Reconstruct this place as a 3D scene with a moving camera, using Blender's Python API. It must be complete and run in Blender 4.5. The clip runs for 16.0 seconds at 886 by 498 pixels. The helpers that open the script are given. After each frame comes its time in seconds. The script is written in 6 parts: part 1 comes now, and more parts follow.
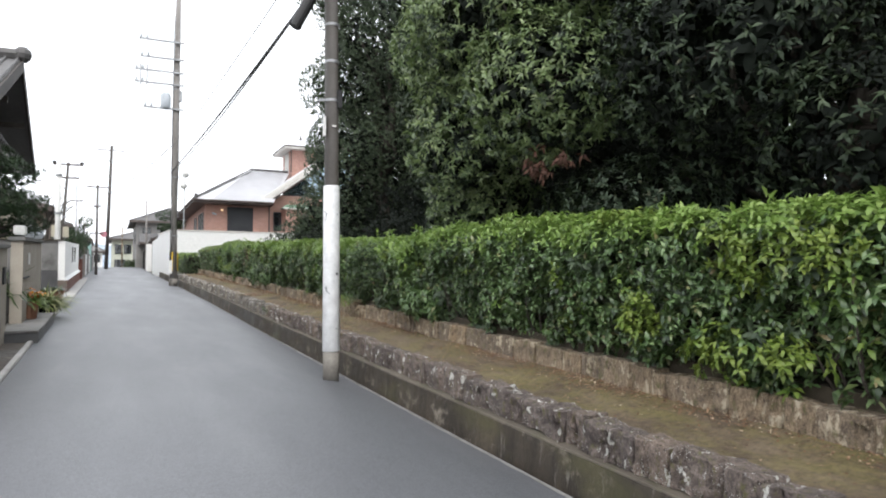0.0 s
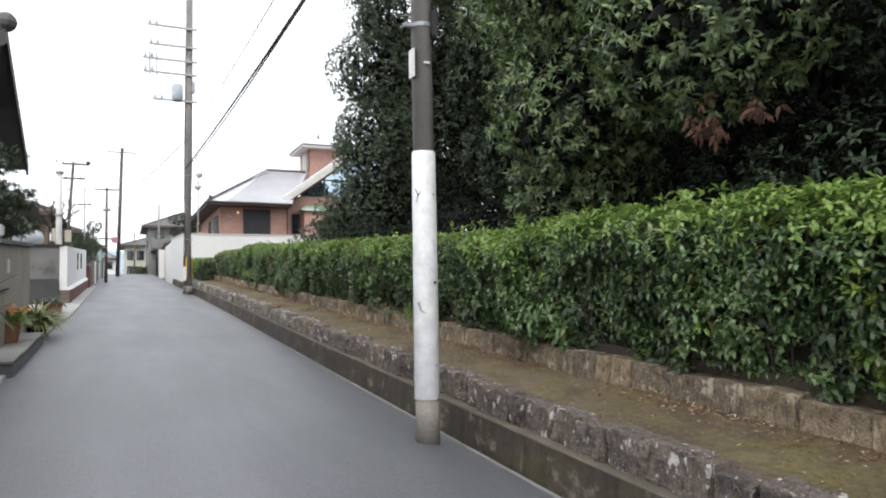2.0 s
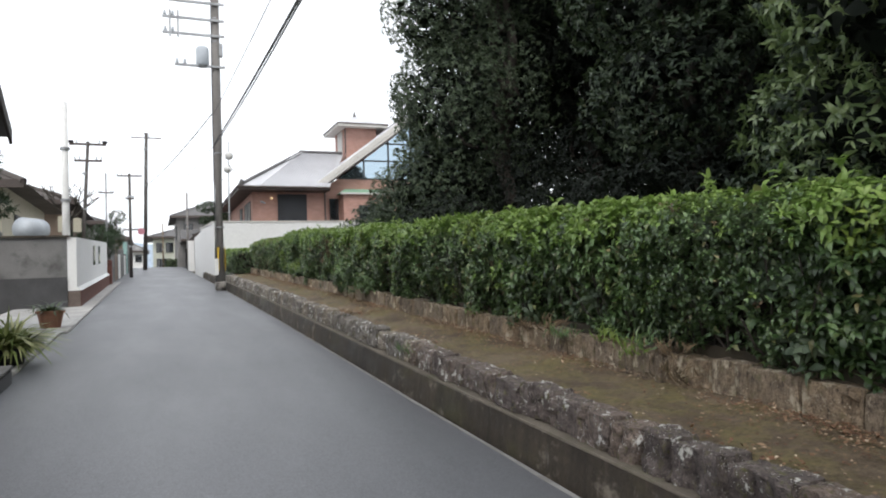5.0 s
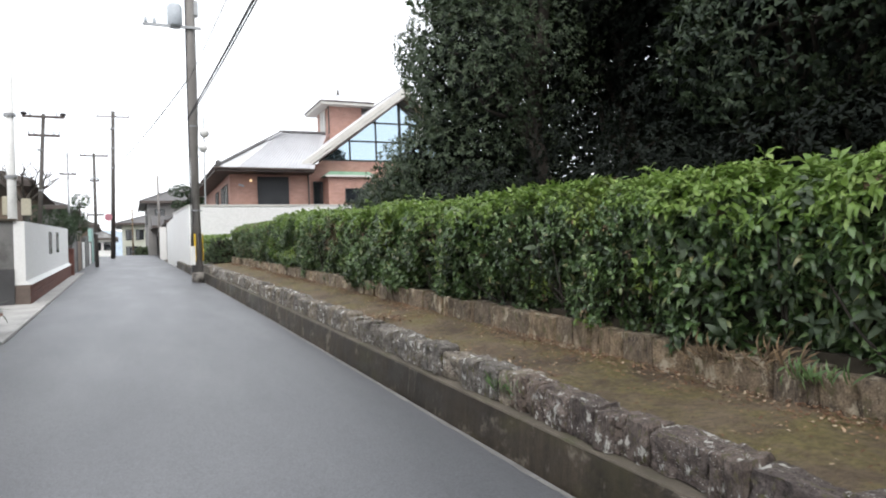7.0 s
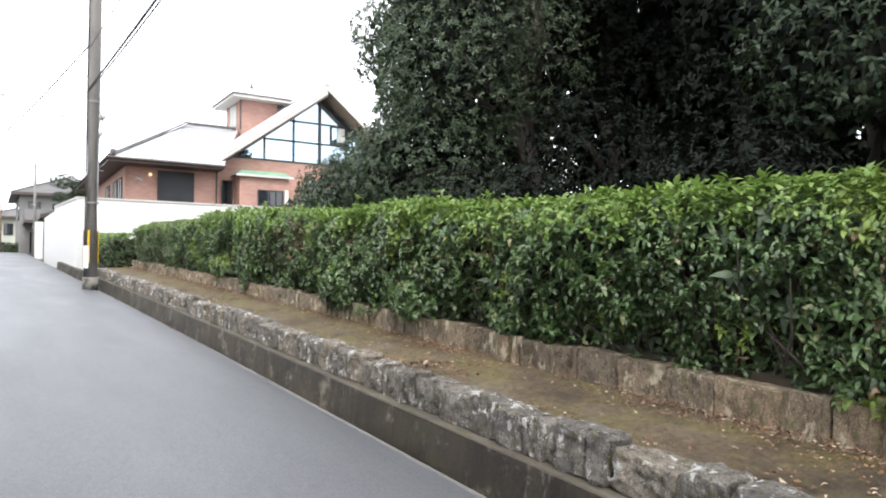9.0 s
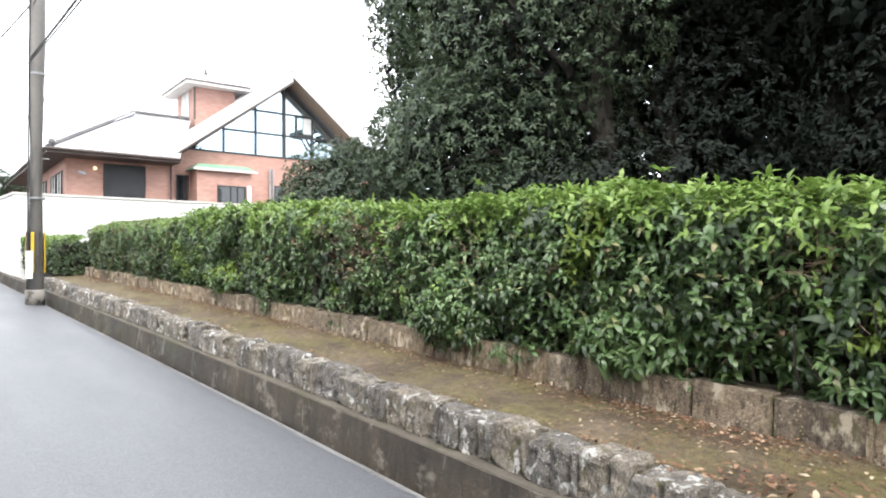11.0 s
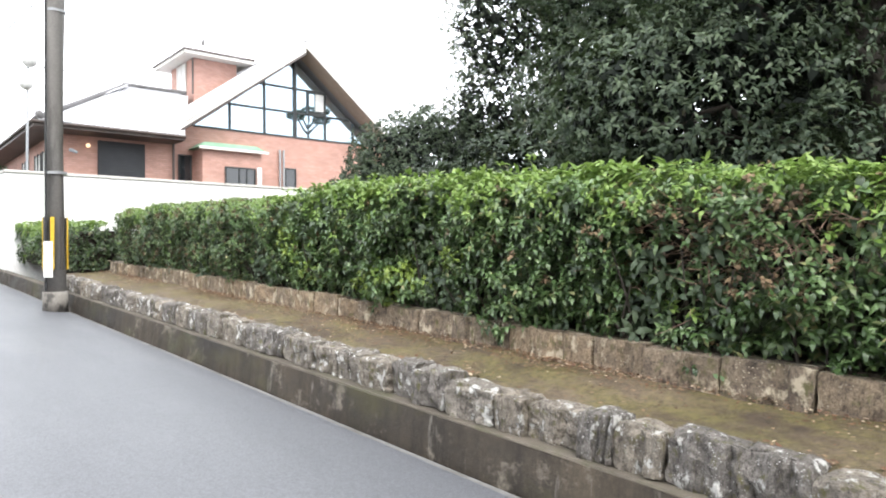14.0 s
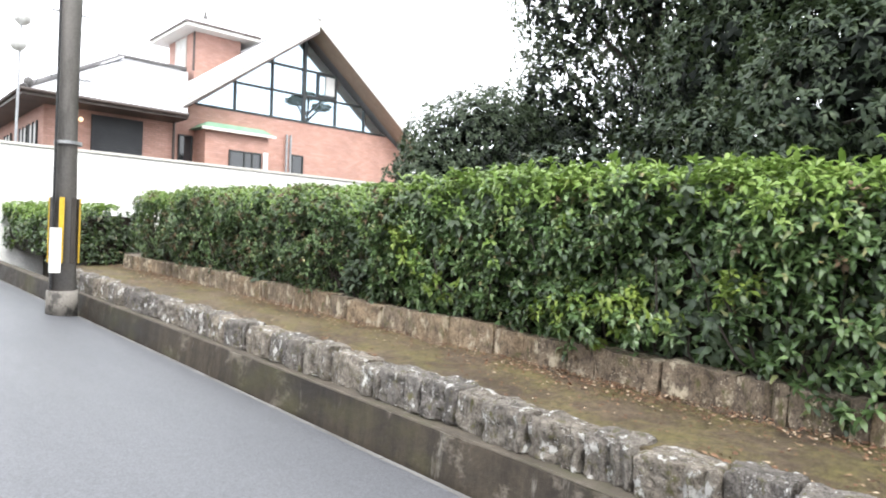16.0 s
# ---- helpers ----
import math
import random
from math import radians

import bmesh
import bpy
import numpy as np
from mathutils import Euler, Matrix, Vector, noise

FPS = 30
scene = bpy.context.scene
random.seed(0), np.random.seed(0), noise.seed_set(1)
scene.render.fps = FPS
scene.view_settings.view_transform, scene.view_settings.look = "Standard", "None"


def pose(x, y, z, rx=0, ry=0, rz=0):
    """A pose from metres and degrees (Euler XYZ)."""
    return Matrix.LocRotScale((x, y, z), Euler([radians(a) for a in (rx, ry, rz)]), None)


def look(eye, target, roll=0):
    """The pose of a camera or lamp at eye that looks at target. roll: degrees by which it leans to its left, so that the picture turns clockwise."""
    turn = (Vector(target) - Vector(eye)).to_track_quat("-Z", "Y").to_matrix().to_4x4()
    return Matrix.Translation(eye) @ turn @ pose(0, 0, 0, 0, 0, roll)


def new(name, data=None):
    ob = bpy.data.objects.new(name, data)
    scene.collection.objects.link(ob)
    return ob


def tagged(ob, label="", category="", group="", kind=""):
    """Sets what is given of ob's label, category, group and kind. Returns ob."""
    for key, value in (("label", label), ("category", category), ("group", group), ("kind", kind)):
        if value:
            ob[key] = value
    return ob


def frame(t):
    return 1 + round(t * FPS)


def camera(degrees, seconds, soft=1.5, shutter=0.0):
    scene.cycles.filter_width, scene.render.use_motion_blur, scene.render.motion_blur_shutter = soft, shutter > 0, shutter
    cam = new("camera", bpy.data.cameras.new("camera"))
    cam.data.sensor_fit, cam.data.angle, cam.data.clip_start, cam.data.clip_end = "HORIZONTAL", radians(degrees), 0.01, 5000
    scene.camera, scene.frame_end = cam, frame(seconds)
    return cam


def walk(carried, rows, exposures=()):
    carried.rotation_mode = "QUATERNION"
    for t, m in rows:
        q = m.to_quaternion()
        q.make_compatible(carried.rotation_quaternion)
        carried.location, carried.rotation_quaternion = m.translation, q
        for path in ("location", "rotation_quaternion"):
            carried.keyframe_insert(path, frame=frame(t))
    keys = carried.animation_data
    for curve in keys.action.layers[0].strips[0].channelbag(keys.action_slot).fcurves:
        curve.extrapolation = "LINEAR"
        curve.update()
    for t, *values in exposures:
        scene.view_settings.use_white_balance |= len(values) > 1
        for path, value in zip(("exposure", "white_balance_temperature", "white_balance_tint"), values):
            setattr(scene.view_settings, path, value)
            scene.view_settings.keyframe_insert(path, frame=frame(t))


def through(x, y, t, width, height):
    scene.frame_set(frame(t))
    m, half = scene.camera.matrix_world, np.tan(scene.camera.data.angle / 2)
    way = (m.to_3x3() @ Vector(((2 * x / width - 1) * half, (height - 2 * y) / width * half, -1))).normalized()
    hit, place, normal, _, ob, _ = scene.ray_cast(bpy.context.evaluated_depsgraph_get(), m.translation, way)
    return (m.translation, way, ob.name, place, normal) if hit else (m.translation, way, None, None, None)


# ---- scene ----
cam = camera(64.8, 16.0, 1.95)
PATH = [
    (0, (1.125, -0.319, 1.464), (1.99, 1.481, 1.57), -0.3),
    (0.5, (1.216, 0.406, 1.496), (2.052, 2.221, 1.594), -0.8),
    (1, (1.26, 1.095, 1.511), (2.111, 2.903, 1.608), -1.2),
    (1.5, (1.327, 1.838, 1.548), (2.192, 3.638, 1.648), -1.2),
    (2, (1.321, 2.545, 1.563), (2.156, 4.359, 1.677), -1.0),
    (2.5, (1.364, 3.239, 1.599), (2.092, 5.099, 1.706), -0.6),
    (3, (1.372, 3.919, 1.619), (2.092, 5.783, 1.722), -0.6),
    (3.5, (1.411, 4.67, 1.653), (2.11, 6.54, 1.76), -1.1),
    (4, (1.458, 5.378, 1.685), (2.194, 7.235, 1.785), -1.6),
    (4.2, (1.492, 5.675, 1.731), (2.237, 7.529, 1.818), -1.7),
    (6.3, (1.626, 8.551, 1.781), (2.429, 10.382, 1.845), -2.6),
    (6.5, (1.61, 8.817, 1.824), (2.421, 10.644, 1.876), -2.6),
    (7, (1.681, 9.52, 1.858), (2.511, 11.339, 1.894), -2.3),
    (7.5, (1.629, 10.179, 1.898), (2.534, 11.962, 1.948), -1.9),
    (8, (1.67, 10.888, 1.918), (2.629, 12.642, 1.969), -2.1),
    (8.2, (1.624, 11.153, 1.881), (2.609, 12.892, 1.94), -1.4),
    (10.3, (1.459, 14.346, 2.121), (2.686, 15.925, 2.156), -0.1),
    (10.5, (1.509, 14.65, 2.114), (2.744, 16.223, 2.149), -0.0),
    (11, (1.528, 15.341, 2.139), (2.754, 16.92, 2.199), -0.6),
    (11.5, (1.507, 16.019, 2.144), (2.791, 17.551, 2.214), -1.0),
    (12, (1.445, 16.689, 2.173), (2.742, 18.211, 2.213), -1.4),
    (12.5, (1.399, 17.344, 2.18), (2.723, 18.843, 2.209), -1.6),
    (13, (1.272, 17.97, 2.218), (2.616, 19.451, 2.211), -1.0),
    (13.5, (1.268, 18.629, 2.247), (2.622, 20.1, 2.227), -0.5),
    (14, (1.219, 19.26, 2.283), (2.515, 20.782, 2.309), -0.6),
    (14.5, (1.273, 19.919, 2.299), (2.575, 21.438, 2.31), -0.7),
    (15, (1.237, 20.557, 2.346), (2.541, 22.073, 2.336), -0.1),
    (15.5, (1.298, 21.157, 2.379), (2.606, 22.67, 2.378), 0.6),
    (16, (1.296, 21.767, 2.413), (2.643, 23.246, 2.429), 1.7),
]
EXPOSURES = [(0, 0.93), (1.5, 0.85), (2.5, 0.65), (3.5, 0.43), (4.2, 0.45), (6.5, 0.8), (8, 1.03), (10.5, 1.82), (16, 1.75)]
walk(cam, [(t, look(eye, target, roll)) for t, eye, target, roll in PATH], EXPOSURES)

# ---- world and sun: a bright overcast sky ----
SUN_EL, SUN_AZ = radians(52), radians(200)
world = bpy.data.worlds.new("sky")
scene.world = world
world.use_nodes = True
wn, wl = world.node_tree.nodes, world.node_tree.links
wn.clear()
sky = wn.new("ShaderNodeTexSky")
sky.sky_type, sky.sun_disc, sky.sun_elevation, sky.sun_rotation = "NISHITA", False, SUN_EL, SUN_AZ
sky.air_density, sky.dust_density = 1.0, 4.0
cloud = wn.new("ShaderNodeMix")
cloud.data_type = "RGBA"
cloud.inputs[0].default_value = 0.86
cloud.inputs[7].default_value = (10.4, 10.7, 11.2, 1)
wl.new(sky.outputs[0], cloud.inputs[6])
wbg = wn.new("ShaderNodeBackground")
wbg.inputs[1].default_value = 0.11
wl.new(cloud.outputs[2], wbg.inputs[0])
wout = wn.new("ShaderNodeOutputWorld")
wl.new(wbg.outputs[0], wout.inputs[0])
sun = new("sun", bpy.data.lights.new("sun", "SUN"))
sun.data.energy, sun.data.angle, sun.data.color = 0.8, radians(25), (1.0, 0.97, 0.92)
sun.matrix_world = pose(0, 0, 30, 90 - math.degrees(SUN_EL), 0, 180 - math.degrees(SUN_AZ))


# ---- materials ----
def material(name, rough=0.7, metal=0.0, spec=0.5):
    m = bpy.data.materials.new(name)
    m.use_nodes = True
    b = m.node_tree.nodes["Principled BSDF"]
    b.inputs["Roughness"].default_value, b.inputs["Metallic"].default_value = rough, metal
    b.inputs["Specular IOR Level"].default_value = spec
    return m, m.node_tree.nodes, m.node_tree.links, b


def ramp(n, l, source, stops):
    r = n.new("ShaderNodeValToRGB")
    while len(r.color_ramp.elements) < len(stops):
        r.color_ramp.elements.new(0.5)
    for e, (p, c) in zip(r.color_ramp.elements, stops):
        e.position, e.color = p, (*c, 1) if len(c) == 3 else c
    l.new(source, r.inputs[0])
    return r.outputs[0]


def noise_tex(n, l, scale, detail=5.0, rough=0.6, coords="Object", stretch=None, seed=None):
    tc = n.new("ShaderNodeTexCoord")
    vec = tc.outputs[coords]
    if seed:
        add = n.new("ShaderNodeVectorMath")
        info = n.new("ShaderNodeObjectInfo")
        mul = n.new("ShaderNodeVectorMath")
        mul.operation = "SCALE"
        mul.inputs[0].default_value = (37.0, 53.0, 71.0)
        l.new(info.outputs["Random"], mul.inputs["Scale"])
        l.new(vec, add.inputs[0])
        l.new(mul.outputs[0], add.inputs[1])
        vec = add.outputs[0]
    if stretch:
        mp = n.new("ShaderNodeMapping")
        mp.inputs["Scale"].default_value = stretch
        l.new(vec, mp.inputs[0])
        vec = mp.outputs[0]
    t = n.new("ShaderNodeTexNoise")
    t.inputs["Scale"].default_value, t.inputs["Detail"].default_value, t.inputs["Roughness"].default_value = scale, detail, rough
    l.new(vec, t.inputs["Vector"])
    return t.outputs["Fac"]


def mix(n, l, fac, a, b, mode="MIX"):
    m = n.new("ShaderNodeMix")
    m.data_type, m.blend_type = "RGBA", mode
    if isinstance(fac, float):
        m.inputs[0].default_value = fac
    else:
        l.new(fac, m.inputs[0])
    for k, v in ((6, a), (7, b)):
        if isinstance(v, tuple):
            m.inputs[k].default_value = (*v, 1)
        else:
            l.new(v, m.inputs[k])
    return m.outputs[2]


def bump(n, l, b, source, strength=0.3, distance=0.01):
    bp = n.new("ShaderNodeBump")
    bp.inputs["Strength"].default_value, bp.inputs["Distance"].default_value = strength, distance
    l.new(source, bp.inputs["Height"])
    l.new(bp.outputs[0], b.inputs["Normal"])


def two_scale(name, dark, light, coarse, fine, rough=0.75, stain=None, relief=0.3, depth=0.006, metal=0.0, streak=None, spec=0.5, seed=None):
    """A surface with broad mottling, fine grain and, if given, stains of a third colour."""
    m, n, l, b = material(name, rough, metal, spec)
    broad = noise_tex(n, l, coarse, 4, seed=seed, stretch=streak)
    grain = noise_tex(n, l, fine, 6, 0.7, seed=seed)
    col = ramp(n, l, broad, [(0.3, dark), (0.7, light)])
    g = ramp(n, l, grain, [(0.25, (0.62, 0.62, 0.62)), (0.75, (1.18, 1.18, 1.18))])
    col = mix(n, l, 0.75, col, g, "MULTIPLY")
    if stain:
        colour, low, high, size = stain
        mask = ramp(n, l, noise_tex(n, l, size, 7, 0.65, seed=seed, stretch=streak), [(low, (0, 0, 0)), (high, (1, 1, 1))])
        col = mix(n, l, mask, col, colour)
    l.new(col, b.inputs["Base Color"])
    bump(n, l, b, grain, relief, depth)
    return m


def leaf_material(name, stops, rough=0.42, through=0.22, spec=0.4):
    """Leaves whose colour changes from leaf to leaf."""
    m, n, l, b = material(name, rough, 0, spec)
    geo = n.new("ShaderNodeNewGeometry")
    col = ramp(n, l, geo.outputs["Random Per Island"], stops)
    broad = noise_tex(n, l, 1.6, 3)
    col = mix(n, l, 0.6, col, ramp(n, l, broad, [(0.3, (0.7, 0.74, 0.7)), (0.7, (1.2, 1.15, 1.1))]), "MULTIPLY")
    l.new(col, b.inputs["Base Color"])
    t = n.new("ShaderNodeBsdfTranslucent")
    l.new(mix(n, l, 0.3, col, (0.25, 0.38, 0.08)), t.inputs[0])
    ms = n.new("ShaderNodeMixShader")
    ms.inputs[0].default_value = through
    l.new(b.outputs[0], ms.inputs[1])
    l.new(t.outputs[0], ms.inputs[2])
    l.new(ms.outputs[0], n["Material Output"].inputs[0])
    return m


def asphalt_material():
    m, n, l, b = material("wet_asphalt", 0.5, 0, 0.5)
    broad = noise_tex(n, l, 0.35, 4, 0.6, stretch=(1.6, 0.5, 1))
    damp = noise_tex(n, l, 0.9, 5, 0.6, stretch=(1.5, 0.35, 1))
    chips = n.new("ShaderNodeTexVoronoi")
    chips.inputs["Scale"].default_value = 110
    tc = n.new("ShaderNodeTexCoord")
    l.new(tc.outputs["Object"], chips.inputs["Vector"])
    grain = noise_tex(n, l, 60, 6, 0.75)
    col = ramp(n, l, broad, [(0.28, (0.093, 0.097, 0.107)), (0.72, (0.112, 0.116, 0.126))])
    col = mix(n, l, 0.55, col, ramp(n, l, chips.outputs["Color"], [(0.2, (0.55, 0.55, 0.55)), (0.8, (1.35, 1.35, 1.35))]), "MULTIPLY")
    col = mix(n, l, 0.5, col, ramp(n, l, grain, [(0.3, (0.7, 0.7, 0.7)), (0.7, (1.25, 1.25, 1.25))]), "MULTIPLY")
    l.new(col, b.inputs["Base Color"])
    l.new(ramp(n, l, damp, [(0.32, (0.43, 0.43, 0.43)), (0.5, (0.48, 0.48, 0.48)), (0.68, (0.52, 0.52, 0.52))]), b.inputs["Roughness"])
    bump(n, l, b, grain, 0.35, 0.006)
    return m


def stone_material(name, dark, light, lichen, low, high):
    m, n, l, b = material(name, 0.85)
    broad = noise_tex(n, l, 3.5, 5, 0.6, seed=True)
    grain = noise_tex(n, l, 28, 7, 0.72, seed=True)
    info = n.new("ShaderNodeObjectInfo")
    col = ramp(n, l, broad, [(0.3, dark), (0.72, light)])
    col = mix(n, l, 0.8, col, ramp(n, l, grain, [(0.3, (0.28, 0.27, 0.27)), (0.5, (0.95, 0.95, 0.95)), (0.72, (1.4, 1.4, 1.4))]), "MULTIPLY")
    pits = noise_tex(n, l, 9, 6, 0.7, seed=True, stretch=(1, 1.6, 0.5))
    col = mix(n, l, 0.85, col, ramp(n, l, pits, [(0.36, (0.3, 0.28, 0.27)), (0.5, (1, 1, 1))]), "MULTIPLY")
    col = mix(n, l, 0.6, col, ramp(n, l, info.outputs["Random"], [(0.0, (0.55, 0.53, 0.56)), (0.35, (0.85, 0.82, 0.82)), (0.7, (1.1, 1.04, 0.97)), (1.0, (1.45, 1.3, 1.1))]), "MULTIPLY")
    moss = ramp(n, l, noise_tex(n, l, 5.5, 5, 0.65, seed=True, stretch=(1, 1, 0.6)), [(0.55, (0, 0, 0)), (0.68, (1, 1, 1))])
    col = mix(n, l, moss, col, (0.12, 0.11, 0.045))
    spots = ramp(n, l, noise_tex(n, l, 2.6, 7, 0.68, seed=True, stretch=(1, 1.3, 0.7)), [(low, (0, 0, 0)), (high, (1, 1, 1))])
    col = mix(n, l, spots, col, lichen)
    dots = n.new("ShaderNodeTexVoronoi")
    dots.inputs["Scale"].default_value = 17
    place = n.new("ShaderNodeTexCoord")
    l.new(place.outputs["Object"], dots.inputs["Vector"])
    col = mix(n, l, mix(n, l, 1.0, ramp(n, l, dots.outputs["Distance"], [(0.16, (1, 1, 1)), (0.24, (0, 0, 0))]), ramp(n, l, noise_tex(n, l, 1.7, 3, seed=True), [(0.5, (0, 0, 0)), (0.58, (1, 1, 1))]), "MULTIPLY"), col, lichen)
    l.new(col, b.inputs["Base Color"])
    bump(n, l, b, mix(n, l, 0.5, grain, pits), 1.0, 0.035)
    return m


def soil_material():
    """Damp gritty earth with ochre and olive moss in patches."""
    m, n, l, b = material("mossy_soil", 0.8, 0, 0.4)
    broad = noise_tex(n, l, 1.5, 7, 0.7, stretch=(1.1, 0.85, 1))
    grit = noise_tex(n, l, 22, 8, 0.8)
    fine = noise_tex(n, l, 85, 4, 0.7)
    col = ramp(n, l, broad, [(0.32, (0.06, 0.042, 0.028)), (0.5, (0.125, 0.092, 0.059)), (0.66, (0.19, 0.146, 0.098))])
    col = mix(n, l, 0.9, col, ramp(n, l, grit, [(0.33, (0.5, 0.48, 0.47)), (0.52, (1, 1, 1)), (0.68, (1.4, 1.34, 1.28))]), "MULTIPLY")
    col = mix(n, l, 0.6, col, ramp(n, l, fine, [(0.3, (0.5, 0.5, 0.5)), (0.7, (1.4, 1.4, 1.4))]), "MULTIPLY")
    moss = ramp(n, l, noise_tex(n, l, 2.3, 9, 0.75, stretch=(1.2, 0.8, 1)), [(0.44, (0, 0, 0)), (0.6, (0.72, 0.72, 0.72))])
    col = mix(n, l, moss, col, mix(n, l, 0.9, (0.165, 0.14, 0.05), ramp(n, l, grit, [(0.35, (0.4, 0.42, 0.4)), (0.65, (1.4, 1.4, 1.3))]), "MULTIPLY"))
    l.new(col, b.inputs["Base Color"])
    bump(n, l, b, grit, 0.9, 0.03)
    return m


def wall_material():
    """Old damp concrete: brown stain, black runs and patches of pale lime."""
    m, n, l, b = material("stained_concrete", 0.7, 0, 0.45)
    broad = noise_tex(n, l, 0.9, 6, 0.65, stretch=(1, 0.8, 1.6))
    grain = noise_tex(n, l, 26, 8, 0.75)
    runs = noise_tex(n, l, 3.2, 6, 0.65, stretch=(1, 2.4, 0.25))
    col = ramp(n, l, broad, [(0.3, (0.022, 0.017, 0.0125)), (0.5, (0.044, 0.0345, 0.0245)), (0.7, (0.076, 0.06, 0.042))])
    col = mix(n, l, 0.8, col, ramp(n, l, runs, [(0.35, (0.45, 0.43, 0.42)), (0.6, (1.25, 1.25, 1.22))]), "MULTIPLY")
    col = mix(n, l, 0.7, col, ramp(n, l, grain, [(0.3, (0.5, 0.5, 0.5)), (0.7, (1.4, 1.4, 1.4))]), "MULTIPLY")
    lime = ramp(n, l, noise_tex(n, l, 2.4, 9, 0.74, stretch=(1, 1.1, 1.5)), [(0.56, (0, 0, 0)), (0.66, (0.8, 0.8, 0.8))])
    col = mix(n, l, lime, col, (0.23, 0.2, 0.16))
    drip = ramp(n, l, noise_tex(n, l, 6.0, 7, 0.7, stretch=(1, 1.7, 0.45)), [(0.6, (0, 0, 0)), (0.72, (0.7, 0.7, 0.7))])
    col = mix(n, l, drip, col, (0.27, 0.25, 0.215))
    green = ramp(n, l, noise_tex(n, l, 1.6, 6, 0.65, stretch=(1, 0.6, 1.2)), [(0.52, (0, 0, 0)), (0.66, (0.6, 0.6, 0.6))])
    col = mix(n, l, green, col, (0.07, 0.066, 0.026))
    l.new(col, b.inputs["Base Color"])
    l.new(ramp(n, l, broad, [(0.35, (0.45, 0.45, 0.45)), (0.6, (0.75, 0.75, 0.75))]), b.inputs["Roughness"])
    bump(n, l, b, grain, 0.5, 0.012)
    return m


def brick_material():
    m, n, l, b = material("pink_brick_tile", 0.75)
    tc = n.new("ShaderNodeTexCoord")
    comb = n.new("ShaderNodeCombineXYZ")
    sep = n.new("ShaderNodeSeparateXYZ")
    l.new(tc.outputs["Object"], sep.inputs[0])
    add = n.new("ShaderNodeMath")
    l.new(sep.outputs[0], add.inputs[0])
    l.new(sep.outputs[1], add.inputs[1])
    l.new(add.outputs[0], comb.inputs[0])
    l.new(sep.outputs[2], comb.inputs[1])
    t = n.new("ShaderNodeTexBrick")
    t.inputs["Scale"].default_value = 1.0
    t.inputs["Brick Width"].default_value, t.inputs["Row Height"].default_value, t.inputs["Mortar Size"].default_value = 0.24, 0.075, 0.006
    t.inputs["Color1"].default_value, t.inputs["Color2"].default_value = (0.43, 0.24, 0.19, 1), (0.51, 0.305, 0.25, 1)
    t.inputs["Mortar"].default_value = (0.3, 0.2, 0.17, 1)
    l.new(comb.outputs[0], t.inputs["Vector"])
    col = mix(n, l, 0.6, t.outputs["Color"], ramp(n, l, noise_tex(n, l, 1.3, 5), [(0.3, (0.8, 0.8, 0.82)), (0.7, (1.12, 1.1, 1.08))]), "MULTIPLY")
    l.new(col, b.inputs["Base Color"])
    bump(n, l, b, t.outputs["Fac"], -0.3, 0.01)
    return m


def glass_material(name, tint, index, rough=0.03, coat=0.0):
    m, n, l, b = material(name, rough, coat, 1.0)
    b.inputs["Base Color"].default_value = (*tint, 1)
    b.inputs["IOR"].default_value = index
    return m


M = {}
M["asphalt"] = asphalt_material()
M["gutter"] = two_scale("pale_gutter_concrete", (0.135, 0.132, 0.126), (0.21, 0.205, 0.196), 1.5, 45, 0.7, ((0.09, 0.085, 0.075), 0.5, 0.7, 2.2))
M["stained"] = wall_material()
M["ledge"] = two_scale("worn_ledge_concrete", (0.06, 0.05, 0.038), (0.13, 0.11, 0.085), 2, 40, 0.85, ((0.06, 0.06, 0.03), 0.52, 0.7, 3))
M["stone"] = stone_material("lichened_stone", (0.1, 0.09, 0.08), (0.36, 0.335, 0.3), (0.6, 0.59, 0.56), 0.575, 0.62)
M["stone_brown"] = stone_material("dark_brown_stone", (0.08, 0.064, 0.058), (0.26, 0.215, 0.195), (0.58, 0.57, 0.53), 0.585, 0.63)
M["upper_stone"] = stone_material("brown_sandstone", (0.115, 0.088, 0.066), (0.35, 0.28, 0.2), (0.5, 0.43, 0.32), 0.55, 0.62)
M["moss_soil"] = soil_material()
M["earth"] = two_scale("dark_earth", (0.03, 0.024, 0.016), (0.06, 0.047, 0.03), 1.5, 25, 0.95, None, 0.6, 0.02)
M["ground"] = two_scale("garden_ground", (0.08, 0.075, 0.06), (0.15, 0.14, 0.11), 0.4, 8, 0.95)
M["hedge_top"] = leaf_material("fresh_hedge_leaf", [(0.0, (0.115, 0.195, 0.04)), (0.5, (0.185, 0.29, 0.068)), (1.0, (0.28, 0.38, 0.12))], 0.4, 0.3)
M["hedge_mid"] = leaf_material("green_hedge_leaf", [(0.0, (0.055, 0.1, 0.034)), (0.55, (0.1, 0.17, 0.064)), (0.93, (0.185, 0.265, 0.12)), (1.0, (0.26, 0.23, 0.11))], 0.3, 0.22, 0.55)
# Plain dark green on pots; in the hedge also shade put into colour.
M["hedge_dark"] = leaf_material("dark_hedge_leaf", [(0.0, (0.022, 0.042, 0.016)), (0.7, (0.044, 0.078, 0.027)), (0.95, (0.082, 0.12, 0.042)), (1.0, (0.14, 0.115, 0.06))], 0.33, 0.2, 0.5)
M["hedge_yellow"] = leaf_material("yellow_green_leaf", [(0.0, (0.1, 0.165, 0.03)), (1.0, (0.2, 0.26, 0.055))], 0.42)
